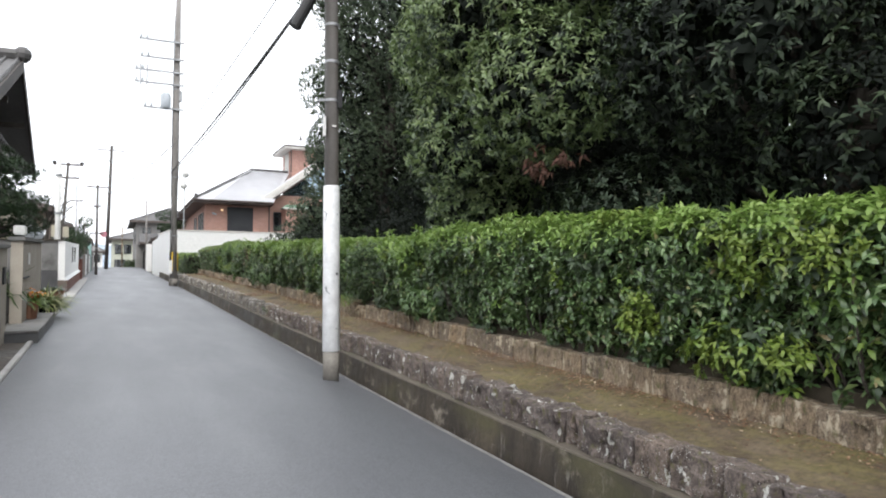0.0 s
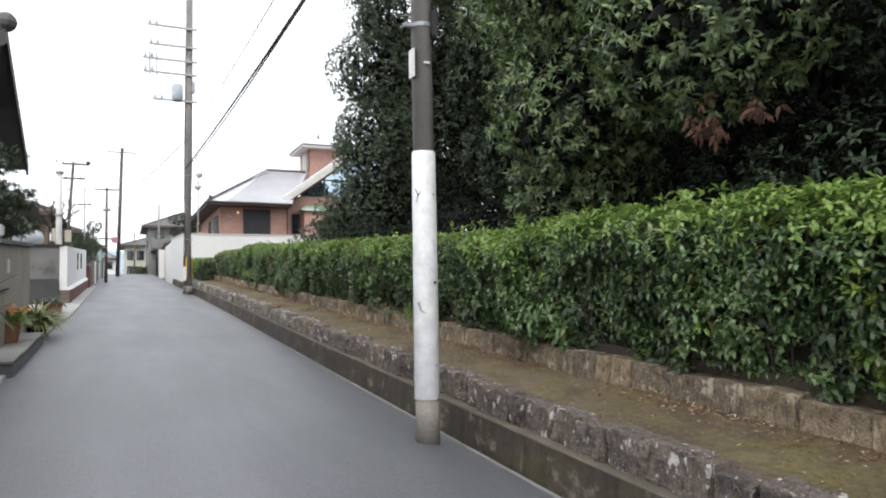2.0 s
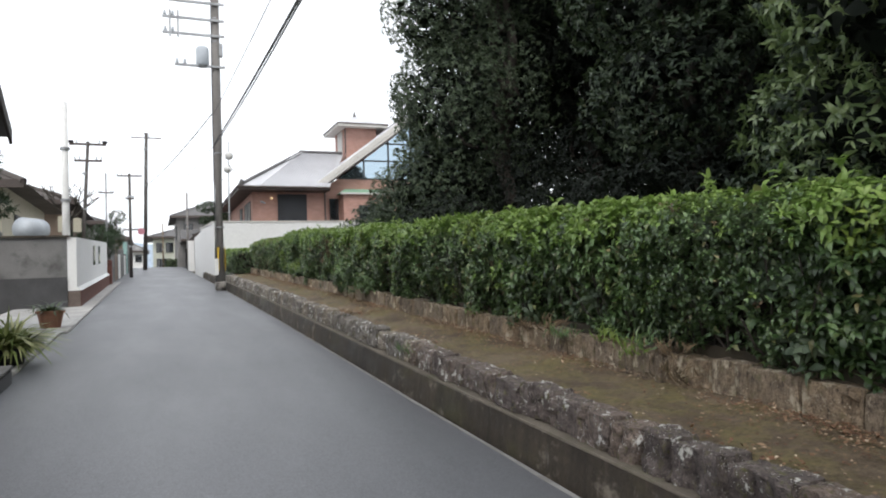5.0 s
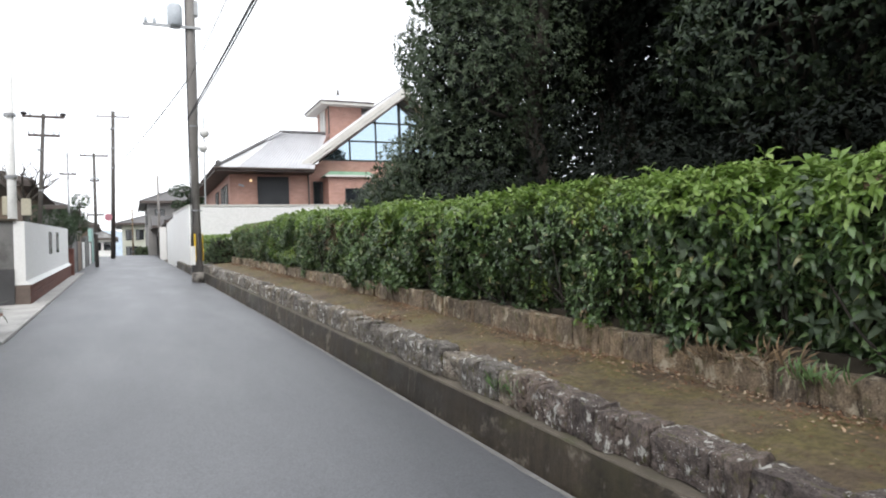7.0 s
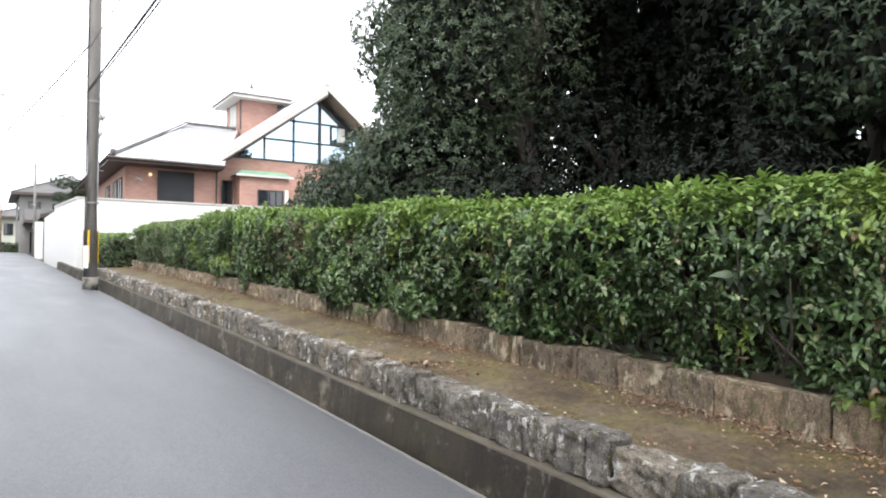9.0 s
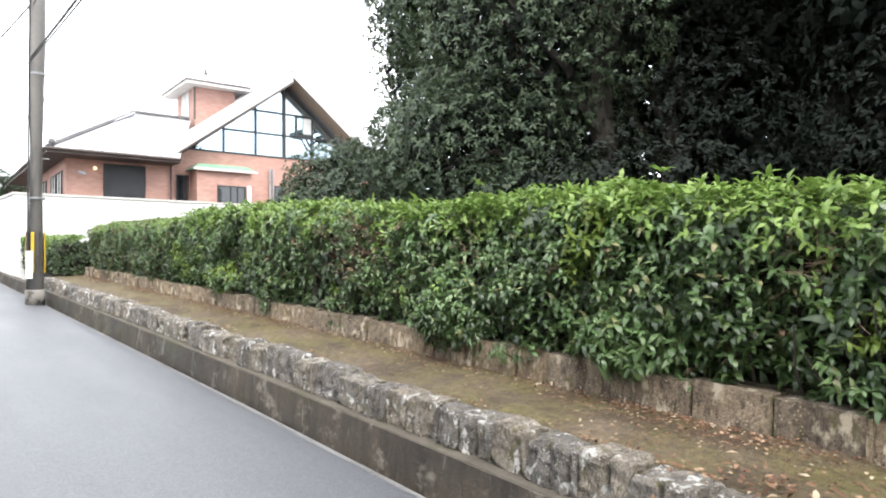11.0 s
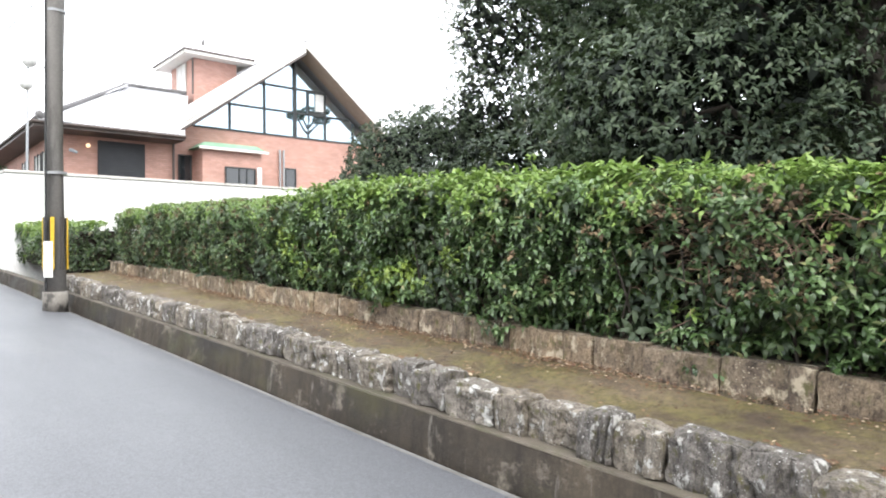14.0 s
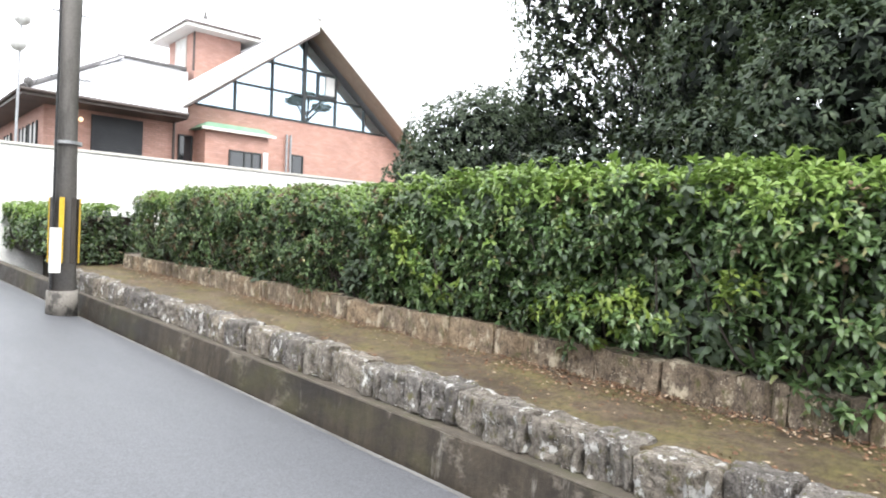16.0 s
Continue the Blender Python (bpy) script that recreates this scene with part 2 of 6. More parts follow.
M["hedge_dry"] = leaf_material("dry_brown_leaf", [(0.0, (0.075, 0.05, 0.03)), (1.0, (0.19, 0.13, 0.075))], 0.8, 0.05)
M["dead_twig"] = two_scale("dead_reddish_twig", (0.16, 0.105, 0.075), (0.3, 0.2, 0.15), 6, 60, 0.85)
M["tree_bright"] = leaf_material("soft_green_leaf", [(0.0, (0.1, 0.15, 0.063)), (0.6, (0.175, 0.24, 0.105)), (1.0, (0.27, 0.34, 0.16))], 0.34, 0.22, 0.5)
M["tree_dark"] = leaf_material("dark_evergreen_leaf", [(0.0, (0.02, 0.033, 0.02)), (0.7, (0.038, 0.058, 0.034)), (0.95, (0.064, 0.088, 0.052)), (1.0, (0.09, 0.088, 0.055))], 0.55, 0.08, 0.28)
M["russet"] = leaf_material("russet_dead_leaf", [(0.0, (0.07, 0.032, 0.024)), (1.0, (0.13, 0.062, 0.042))], 0.75, 0.08)
# Near-black leaf: the deep shade of the grove is put into its colour.
M["shade_leaf"] = leaf_material("painted_shade_leaf", [(0.0, (0.008, 0.011, 0.009)), (1.0, (0.016, 0.021, 0.016))], 0.8, 0.02, 0.15)
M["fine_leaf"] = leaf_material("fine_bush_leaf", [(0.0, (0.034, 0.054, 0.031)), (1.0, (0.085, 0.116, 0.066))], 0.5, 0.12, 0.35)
M["grove_leaf"] = leaf_material("grey_green_grove_leaf", [(0.0, (0.045, 0.06, 0.038)), (1.0, (0.1, 0.125, 0.075))], 0.62, 0.14, 0.2)
M["pine"] = leaf_material("pine_needles", [(0.0, (0.014, 0.034, 0.014)), (1.0, (0.034, 0.062, 0.026))], 0.6, 0.08)
# Twig brown taken almost to black: shade between leaves is in the colour.
M["core_shade"] = two_scale("shaded_hedge_core", (0.012, 0.01, 0.006), (0.036, 0.028, 0.018), 9, 60, 0.95, None, 1.0, 0.03)
M["bark"] = two_scale("bark", (0.028, 0.023, 0.018), (0.062, 0.052, 0.042), 3, 26, 0.95, None, 0.9, 0.02, streak=(1, 1, 0.3))
M["dry_leaf"] = leaf_material("fallen_leaf", [(0.0, (0.075, 0.036, 0.024)), (0.6, (0.19, 0.1, 0.058)), (0.85, (0.31, 0.2, 0.125)), (1.0, (0.52, 0.43, 0.32))], 0.8, 0.05)
M["sleeve"] = two_scale("white_pole_sleeve", (0.74, 0.75, 0.76), (0.8, 0.8, 0.81), 2, 9, 0.5, ((0.5, 0.49, 0.46), 0.7, 0.85, 5), 0.05, 0.002)
M["pole_dark"] = two_scale("brown_painted_steel", (0.055, 0.048, 0.042), (0.085, 0.077, 0.07), 2, 50, 0.6, ((0.04, 0.03, 0.02), 0.6, 0.75, 3), 0.15, 0.003)
M["pole_concrete"] = two_scale("weathered_pole_concrete", (0.185, 0.172, 0.162), (0.28, 0.265, 0.25), 1.2, 40, 0.8, ((0.075, 0.07, 0.06), 0.55, 0.72, 2), 0.3, 0.004, streak=(1, 1, 0.25))
M["pole_base"] = two_scale("bare_pole_foot", (0.18, 0.165, 0.145), (0.3, 0.28, 0.25), 3, 40, 0.8, ((0.06, 0.055, 0.05), 0.52, 0.62, 4), 0.4, 0.005)
M["black"] = two_scale("black_plastic", (0.012, 0.012, 0.013), (0.022, 0.022, 0.024), 3, 40, 0.5)
M["yellow"] = two_scale("yellow_guard_plastic", (0.62, 0.4, 0.02), (0.75, 0.5, 0.04), 3, 40, 0.5, ((0.3, 0.22, 0.05), 0.66, 0.8, 6))
M["white_sign"] = two_scale("white_sign_plate", (0.72, 0.72, 0.7), (0.82, 0.82, 0.8), 3, 40, 0.45)
M["galv"] = two_scale("galvanised_steel", (0.3, 0.31, 0.32), (0.42, 0.43, 0.44), 4, 40, 0.45, metal=0.5)
M["cable"] = two_scale("cable_sheath", (0.02, 0.02, 0.022), (0.035, 0.035, 0.037), 4, 30, 0.6)
M["trafo"] = two_scale("pale_grey_enamel", (0.42, 0.46, 0.5), (0.52, 0.56, 0.6), 3, 40, 0.45)
M["white_wall"] = two_scale("white_render", (0.84, 0.84, 0.82), (0.88, 0.88, 0.87), 0.7, 35, 0.85, None, 0.1, 0.003)
M["brick"] = brick_material()
M["roof_pale"] = two_scale("pale_glazed_roof_tile", (0.46, 0.46, 0.48), (0.56, 0.56, 0.58), 0.8, 20, 0.32, ((0.36, 0.36, 0.38), 0.62, 0.85, 2))
M["roof_dark"] = two_scale("grey_clay_roof_tile", (0.075, 0.072, 0.072), (0.135, 0.13, 0.128), 0.9, 20, 0.62, ((0.06, 0.06, 0.06), 0.58, 0.75, 2))
M["soffit"] = two_scale("dark_stained_timber", (0.028, 0.022, 0.018), (0.05, 0.04, 0.033), 1.5, 30, 0.7, streak=(0.3, 3, 3))
M["fascia"] = two_scale("brown_gutter_metal", (0.06, 0.045, 0.04), (0.1, 0.078, 0.068), 2, 30, 0.55)
M["timber"] = two_scale("warm_soffit_timber", (0.42, 0.32, 0.25), (0.5, 0.4, 0.32), 1.5, 30, 0.6, streak=(0.4, 3, 3))
M["pale_trim"] = two_scale("pale_bargeboard", (0.6, 0.58, 0.54), (0.7, 0.68, 0.64), 1.5, 30, 0.6)
M["shutter"] = two_scale("charcoal_shutter", (0.02, 0.022, 0.026), (0.034, 0.036, 0.041), 1.5, 40, 0.5)
M["frame"] = two_scale("dark_window_frame", (0.016, 0.02, 0.02), (0.028, 0.033, 0.033), 2, 40, 0.45)
M["glass"] = glass_material("reflecting_glass", (0.4, 0.5, 0.57), 1.6, 0.02, 0.9)
M["glass_dark"] = glass_material("dark_window_glass", (0.02, 0.024, 0.028), 1.45)
M["copper"] = two_scale("green_copper_sheet", (0.17, 0.3, 0.2), (0.25, 0.4, 0.28), 2, 30, 0.6)
M["curtain"] = two_scale("white_curtain", (0.62, 0.62, 0.6), (0.74, 0.74, 0.72), 6, 60, 0.9)
M["lamp_globe"] = two_scale("pale_globe_plastic", (0.6, 0.6, 0.58), (0.7, 0.7, 0.68), 3, 20, 0.3)
lit, lit_n, lit_l, lit_b = material("lit_amber_lamp", 0.4)
lit_b.inputs["Base Color"].default_value = (0.8, 0.6, 0.4, 1)
lit_b.inputs["Emission Color"].default_value, lit_b.inputs["Emission Strength"].default_value = (1.0, 0.7, 0.4, 1), 0.5
M["lit_lamp"] = lit
M["beige"] = two_scale("beige_render", (0.34, 0.3, 0.25), (0.44, 0.4, 0.34), 1.2, 60, 0.9, ((0.24, 0.21, 0.17), 0.6, 0.78, 1.6), 0.5, 0.006)
M["grey_block"] = two_scale("grey_block", (0.15, 0.15, 0.145), (0.24, 0.235, 0.23), 1.2, 40, 0.85, ((0.08, 0.078, 0.075), 0.52, 0.7, 1.8))
M["red_brick"] = two_scale("brown_red_brick", (0.11, 0.042, 0.032), (0.2, 0.08, 0.06), 3, 40, 0.8, seed=True)
M["mortar"] = two_scale("grey_brown_mortar", (0.13, 0.1, 0.085), (0.2, 0.16, 0.14), 3, 40, 0.9)
M["terracotta"] = two_scale("terracotta", (0.22, 0.1, 0.06), (0.32, 0.16, 0.1), 4, 40, 0.85)
M["kerb"] = two_scale("kerb_concrete", (0.2, 0.195, 0.19), (0.3, 0.29, 0.28), 1.6, 40, 0.8, ((0.12, 0.115, 0.105), 0.55, 0.72, 2))
M["pale_kerb"] = two_scale("pale_kerb_concrete", (0.3, 0.295, 0.285), (0.45, 0.44, 0.42), 1.6, 40, 0.8, ((0.2, 0.19, 0.175), 0.58, 0.75, 2))
M["dark_tile"] = two_scale("dark_stone_step", (0.05, 0.05, 0.052), (0.085, 0.085, 0.088), 2, 40, 0.5)
M["pale_green"] = two_scale("pale_green_render", (0.5, 0.52, 0.43), (0.6, 0.61, 0.52), 0.7, 30, 0.85)
M["cream"] = two_scale("cream_house_wall", (0.5, 0.47, 0.36), (0.6, 0.56, 0.45), 0.7, 30, 0.85)
M["grey_wall"] = two_scale("grey_house_wall", (0.2, 0.195, 0.19), (0.3, 0.29, 0.28), 0.7, 30, 0.85)
M["brown_wall"] = two_scale("brown_house_wall", (0.16, 0.12, 0.09), (0.24, 0.18, 0.14), 0.7, 30, 0.85)
# Distance haze is put into this pale blue colour.
M["mountain"] = two_scale("haze_coloured_hill", (0.5, 0.6, 0.72), (0.56, 0.66, 0.78), 0.01, 0.1, 1.0)
M["variegated"] = leaf_material("striped_pale_leaf", [(0.0, (0.09, 0.14, 0.03)), (0.5, (0.24, 0.28, 0.1)), (1.0, (0.5, 0.5, 0.28))], 0.45)
M["roof_brown"] = two_scale("brown_roof_tile", (0.06, 0.05, 0.044), (0.115, 0.098, 0.088), 0.9, 20, 0.7, ((0.04, 0.035, 0.03), 0.58, 0.75, 2))
M["orange"] = leaf_material("orange_petal", [(0.0, (0.5, 0.12, 0.02)), (1.0, (0.7, 0.3, 0.05))], 0.6)
M["red_sign"] = two_scale("red_sign_face", (0.42, 0.16, 0.2), (0.5, 0.22, 0.26), 3, 30, 0.5)
M["teal"] = two_scale("pale_teal_sheet", (0.3, 0.5, 0.46), (0.4, 0.6, 0.56), 2, 30, 0.6)
M["wood"] = two_scale("weathered_wood", (0.14, 0.1, 0.06), (0.24, 0.17, 0.1), 2, 30, 0.8)


# ---- mesh helpers ----
GRADE, LEVEL = 0.047, 0.08  # the street climbs along +y


def gz(y):
    return LEVEL + GRADE * min(max(y, -40.0), 68.0)


def lift(y):
    """How the wall and its terrace lie against the lane: lower at the start, level with it further up."""
    return float(np.interp(y, (-8, 6.5, 13, 21, 27), (-0.1, -0.09, -0.065, -0.01, 0.0)))


def tz(x, y):
    """Level of the soil strip, which rises a little towards the hedge."""
    return gz(y) + lift(y) + 0.405 + 0.065 * min(max((x - 4.1) / 0.75, 0.0), 1.0)


class Shape:
    """Collects simple solids into one mesh."""

    def __init__(self):
        self.v, self.f = [], []

    def add(self, verts, faces):
        k = len(self.v)
        self.v += [tuple(p) for p in verts]
        self.f += [tuple(k + i for i in f) for f in faces]
        return self

    def hexa(self, p):
        """Eight corners: four below, four above, each going round."""
        return self.add(p, [(3, 2, 1, 0), (4, 5, 6, 7), (0, 1, 5, 4), (1, 2, 6, 5), (2, 3, 7, 6), (3, 0, 4, 7)])

    def box(self, x0, x1, y0, y1, z0, z1):
        return self.hexa([(x0, y0, z0), (x1, y0, z0), (x1, y1, z0), (x0, y1, z0), (x0, y0, z1), (x1, y0, z1), (x1, y1, z1), (x0, y1, z1)])

    def run(self, x0, x1, y0, y1, low, high):
        """A box along the street that follows its grade; low and high are above the road."""
        a, b = gz(y0), gz(y1)
        return self.hexa([(x0, y0, a + low), (x1, y0, a + low), (x1, y1, b + low), (x0, y1, b + low), (x0, y0, a + high), (x1, y0, a + high), (x1, y1, b + high), (x0, y1, b + high)])

    def wall_run(self, x0, x1, ys, low, high, x0_top=None):
        """A long block along the wall's own line; the front may lean back to x0_top."""
        t = x0 if x0_top is None else x0_top
        k = len(self.v)
        for y in ys:
            a = gz(y) + lift(y)
            self.v += [(x0, y, a + low), (x1, y, a + low), (x1, y, a + high), (t, y, a + high)]
        n = len(ys)
        for j in range(n - 1):
            self.f += [tuple(k + 4 * (j + d) + i % 4 for d, i in ((0, q), (0, q + 1), (1, q + 1), (1, q))) for q in range(4)]
        self.f += [(k + 3, k + 2, k + 1, k), tuple(k + 4 * (n - 1) + i for i in range(4))]
        return self

    def tube(self, path, radii, sides=10, caps=True):
        rings = []
        for i, p in enumerate(path):
            p = Vector(p)
            a, b = Vector(path[max(i - 1, 0)]), Vector(path[min(i + 1, len(path) - 1)])
            q = (b - a).to_track_quat("Z", "Y")
            rings.append([p + q @ Vector((radii[i] * math.cos(t), radii[i] * math.sin(t), 0)) for t in (2 * math.pi * k / sides for k in range(sides))])
        verts = [v for r in rings for v in r]
        faces = [(i * sides + k, i * sides + (k + 1) % sides, (i + 1) * sides + (k + 1) % sides, (i + 1) * sides + k) for i in range(len(path) - 1) for k in range(sides)]
        if caps:
            faces += [tuple(reversed(range(sides))), tuple(range((len(path) - 1) * sides, len(path) * sides))]
        return self.add(verts, faces)

    def slab(self, corners, thick):
        """A flat plate of the given outline, thick downwards."""
        n = len(corners)
        low = [(x, y, z - thick) for x, y, z in corners]
        return self.add(list(low) + list(corners), [tuple(reversed(range(n))), tuple(range(n, 2 * n))] + [(i, (i + 1) % n, n + (i + 1) % n, n + i) for i in range(n)])

    def ball(self, c, r, rings=6, sides=10, squash=1.0):
        path = [(c[0], c[1], c[2] + r * squash * math.sin(a)) for a in (math.pi * (k / rings - 0.5) for k in range(rings + 1))]
        radii = [max(r * math.cos(math.pi * (k / rings - 0.5)), 0.002) for k in range(rings + 1)]
        return self.tube(path, radii, sides)


def thing(name, label, category, kind="", group="", at=(0, 0, 0)):
    ob = new(name)
    ob.location = at
    return tagged(ob, label, category, group, kind)


def part(name, shape, mat, parent=None, label="", bevel=0.0, smooth=False, kind=""):
    me = bpy.data.meshes.new(name)
    me.from_pydata(shape.v, [], shape.f)
    if bevel:
        bm = bmesh.new()
        bm.from_mesh(me)
        bmesh.ops.bevel(bm, geom=bm.edges, offset=bevel, segments=2, affect="EDGES", clamp_overlap=True)
        bm.to_mesh(me)
        bm.free()
    me.update()
    if smooth:
        me.polygons.foreach_set("use_smooth", [True] * len(me.polygons))
    me.materials.append(M[mat])
    ob = new(name, me)
    if parent:
        ob.parent = parent
        ob.matrix_parent_inverse = Matrix.Translation(-parent.location)
    if label or kind:
        tagged(ob, label, kind=kind)
    return ob


def solid(name, shape, mat, label, category, kind="", group="", **more):
    return tagged(part(name, shape, mat, **more), label, category, group, kind)


RNG = np.random.default_rng(7)


def unit(a):
    return a / np.maximum(np.linalg.norm(a, axis=-1, keepdims=True), 1e-9)


def leaf_mesh(name, pos, axis, face, length, width, mat, parent, droop=0.25, label=""):
    """Many small folded leaves in one mesh: base at pos, growing along axis, upper side towards face."""
    n = len(pos)
    axis = unit(axis)
    side = unit(np.cross(axis, face))
    up = np.cross(side, axis)
    L, W = np.reshape(length, (-1, 1)) * np.ones((n, 1)), np.reshape(width, (-1, 1)) * np.ones((n, 1))
    low = pos + axis * L * 0.26 + up * L * 0.05
    mid = pos + axis * L * 0.66 + up * L * (0.06 - droop * 0.3)
    tip = pos + axis * L - up * L * droop
    fold = up * W * 0.16
    verts = np.stack([pos, low + side * W * 0.46 + fold, low - side * W * 0.46 - fold, mid + side * W * 0.42 - fold, mid - side * W * 0.42 + fold, tip], 1).reshape(-1, 3)
    tri = np.array([[0, 2, 1], [1, 2, 4], [1, 4, 3], [3, 4, 5]])
    faces = (tri[None] + 6 * np.arange(n)[:, None, None]).reshape(-1, 3)
    me = bpy.data.meshes.new(name)
    me.vertices.add(len(verts))
    me.vertices.foreach_set("co", verts.astype(np.float32).ravel())
    me.loops.add(faces.size)
    me.loops.foreach_set("vertex_index", faces.astype(np.int32).ravel())
    me.polygons.add(len(faces))
    me.polygons.foreach_set("loop_start", np.arange(0, faces.size, 3, dtype=np.int32))
    me.polygons.foreach_set("loop_total", np.full(len(faces), 3, dtype=np.int32))
    me.update(calc_edges=True)
    me.materials.append(M[mat])
    ob = new(name, me)
    ob.parent = parent
    ob.matrix_parent_inverse = Matrix.Translation(-parent.location)
    return tagged(ob, label, kind="stuff")


def rosettes(centres, normals, count, length, width, spread=0.8, hang=0.35, lift=0.6):
    """Whorls of leaves at the ends of shoots: positions, axes, upper sides and sizes."""
    n = len(centres)
    nrm = unit(normals)
    ref = np.where(np.abs(nrm[:, 2:3]) < 0.9, np.array([[0, 0, 1.0]]), np.array([[1.0, 0, 0]]))
    u = unit(np.cross(nrm, ref))
    v = np.cross(nrm, u)
    turn = RNG.uniform(0, 2 * np.pi, (n, 1)) + np.arange(count)[None] * 2.399
    tilt = spread * RNG.uniform(0.55, 1.35, (n, count))
    ring = np.cos(turn)[..., None] * u[:, None] + np.sin(turn)[..., None] * v[:, None]
    axis = ring * np.sin(tilt)[..., None] + nrm[:, None] * np.cos(tilt)[..., None]
    axis[..., 2] -= hang * RNG.uniform(0.3, 1.2, (n, count))
    pos = centres[:, None] + RNG.normal(0, 0.012, (n, count, 3))
    face = nrm[:, None] + np.array([0, 0, lift]) + RNG.normal(0, 0.25, (n, count, 3))
    size = RNG.uniform(0.65, 1.15, (n, count))
    return pos.reshape(-1, 3), axis.reshape(-1, 3), face.reshape(-1, 3), (length * size).ravel(), (width * size).ravel()


# ---- ground and road ----
def ground_sheet():
    s = Shape()
    ys = [-400, -40, -20, 0, 20, 40, 60, 68, 120, 400, 2500]
    xs = [-1500, -60, -0.35, 2.9, 3.2, 60, 1500]
    for y in ys:
        for x in xs:
            s.v.append((x, y, gz(y) - (0.3 if 3.0 < x < 100 else 0.06)))
    w = len(xs)
    for j in range(len(ys) - 1):
        for i in range(w - 1):
            s.f.append((j * w + i, j * w + i + 1, (j + 1) * w + i + 1, (j + 1) * w + i))
    return s


solid("ground", ground_sheet(), "ground", "bare brown-grey ground that slopes with the street", "ground", "structure")


def road_sheet():
    s = Shape()
    ys = list(np.arange(-40, -2, 2.0)) + list(np.arange(-2, 34, 0.12)) + list(np.arange(34, 69, 2.0)) + [90, 130]
    rows = ((-0.12, -0.002, 0.0), (0.6, 0.008, 0.0), (1.8, 0.016, 0.0), (3.0, 0.006, 0.15), (3.45, -0.002, 0.35), (3.782, -0.03, 1.0))
    w = len(rows)
    for y in ys:
        for i, (x, crown, fall) in enumerate(rows):
            ragged = 0.012 * noise.noise(Vector((y * 1.1, 3, 0))) + 0.014 * noise.noise(Vector((y * 5.0, 8, 0))) if i == w - 1 and y > -2 else 0.0
            s.v.append((x + ragged, y, gz(y) + crown + fall * lift(y)))
    for j in range(len(ys) - 1):
        for i in range(w - 1):
            s.f.append((j * w + i, j * w + i + 1, (j + 1) * w + i + 1, (j + 1) * w + i))
    return s


solid("road", road_sheet(), "asphalt", "narrow damp grey asphalt lane rising gently", "road", "structure", smooth=True)
solid("cross_road", Shape().hexa([(-60, 68, gz(68) - 0.2), (60, 68, gz(68) - 0.2), (60, 74, gz(68) - 0.2), (-60, 74, gz(68) - 0.2), (-60, 68, gz(68) - 0.012), (60, 68, gz(68) - 0.012), (60, 74, gz(68) - 0.012), (-60, 74, gz(68) - 0.012)]), "asphalt", "grey asphalt cross street at the top of the lane", "road", "structure")

Y0, Y1 = -9.0, 33.0
gutter = thing("gutter", "pale concrete gutter strip along the wall foot", "gutter", "structure")
y = Y0
while y < 44:
    part("slab", Shape().wall_run(3.72, 3.829, (y, y + 1.992), -0.12, -0.036), "gutter", gutter)
    y += 2.0
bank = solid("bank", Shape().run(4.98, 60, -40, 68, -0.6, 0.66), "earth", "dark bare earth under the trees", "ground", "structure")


def terrace_sheet():
    """Soil strip with small humps, closed down to below the lane."""
    s = Shape()
    xs = [4.03, 4.03] + [4.1 + 0.08 * k for k in range(11)] + [4.98]
    ys = np.arange(Y0, Y1 + 0.6, 0.1)
    w = len(xs)
    for y in ys:
        for i, x in enumerate(xs):
            hump = 0.03 * noise.noise(Vector((x * 2.2, y * 1.3, 5))) + 0.016 * noise.noise(Vector((x * 7, y * 6, 9)))
            s.v.append((x, y, gz(y) - 0.25 if i == 0 else tz(x, y) + hump))
    for j in range(len(ys) - 1):
        for i in range(w - 1):
            s.f.append((j * w + i, j * w + i + 1, (j + 1) * w + i + 1, (j + 1) * w + i))
    return s


terrace = solid("terrace", terrace_sheet(), "moss_soil", "mossy brown soil strip between two stone rows", "ground", "structure", smooth=True)


# ---- retaining wall ----
retaining_wall = thing("retaining_wall", "dark stained concrete wall capped with rough lichened stones", "wall", "structure")
WALL_YS = list(np.arange(Y0, 44.1, 1.0))
part("footing", Shape().wall_run(3.83, 4.03, WALL_YS, -0.3, 0.214, 3.88), "stained", retaining_wall)
part("ledge", Shape().wall_run(3.884, 4.03, WALL_YS, 0.216, 0.226, 3.892), "ledge", retaining_wall)


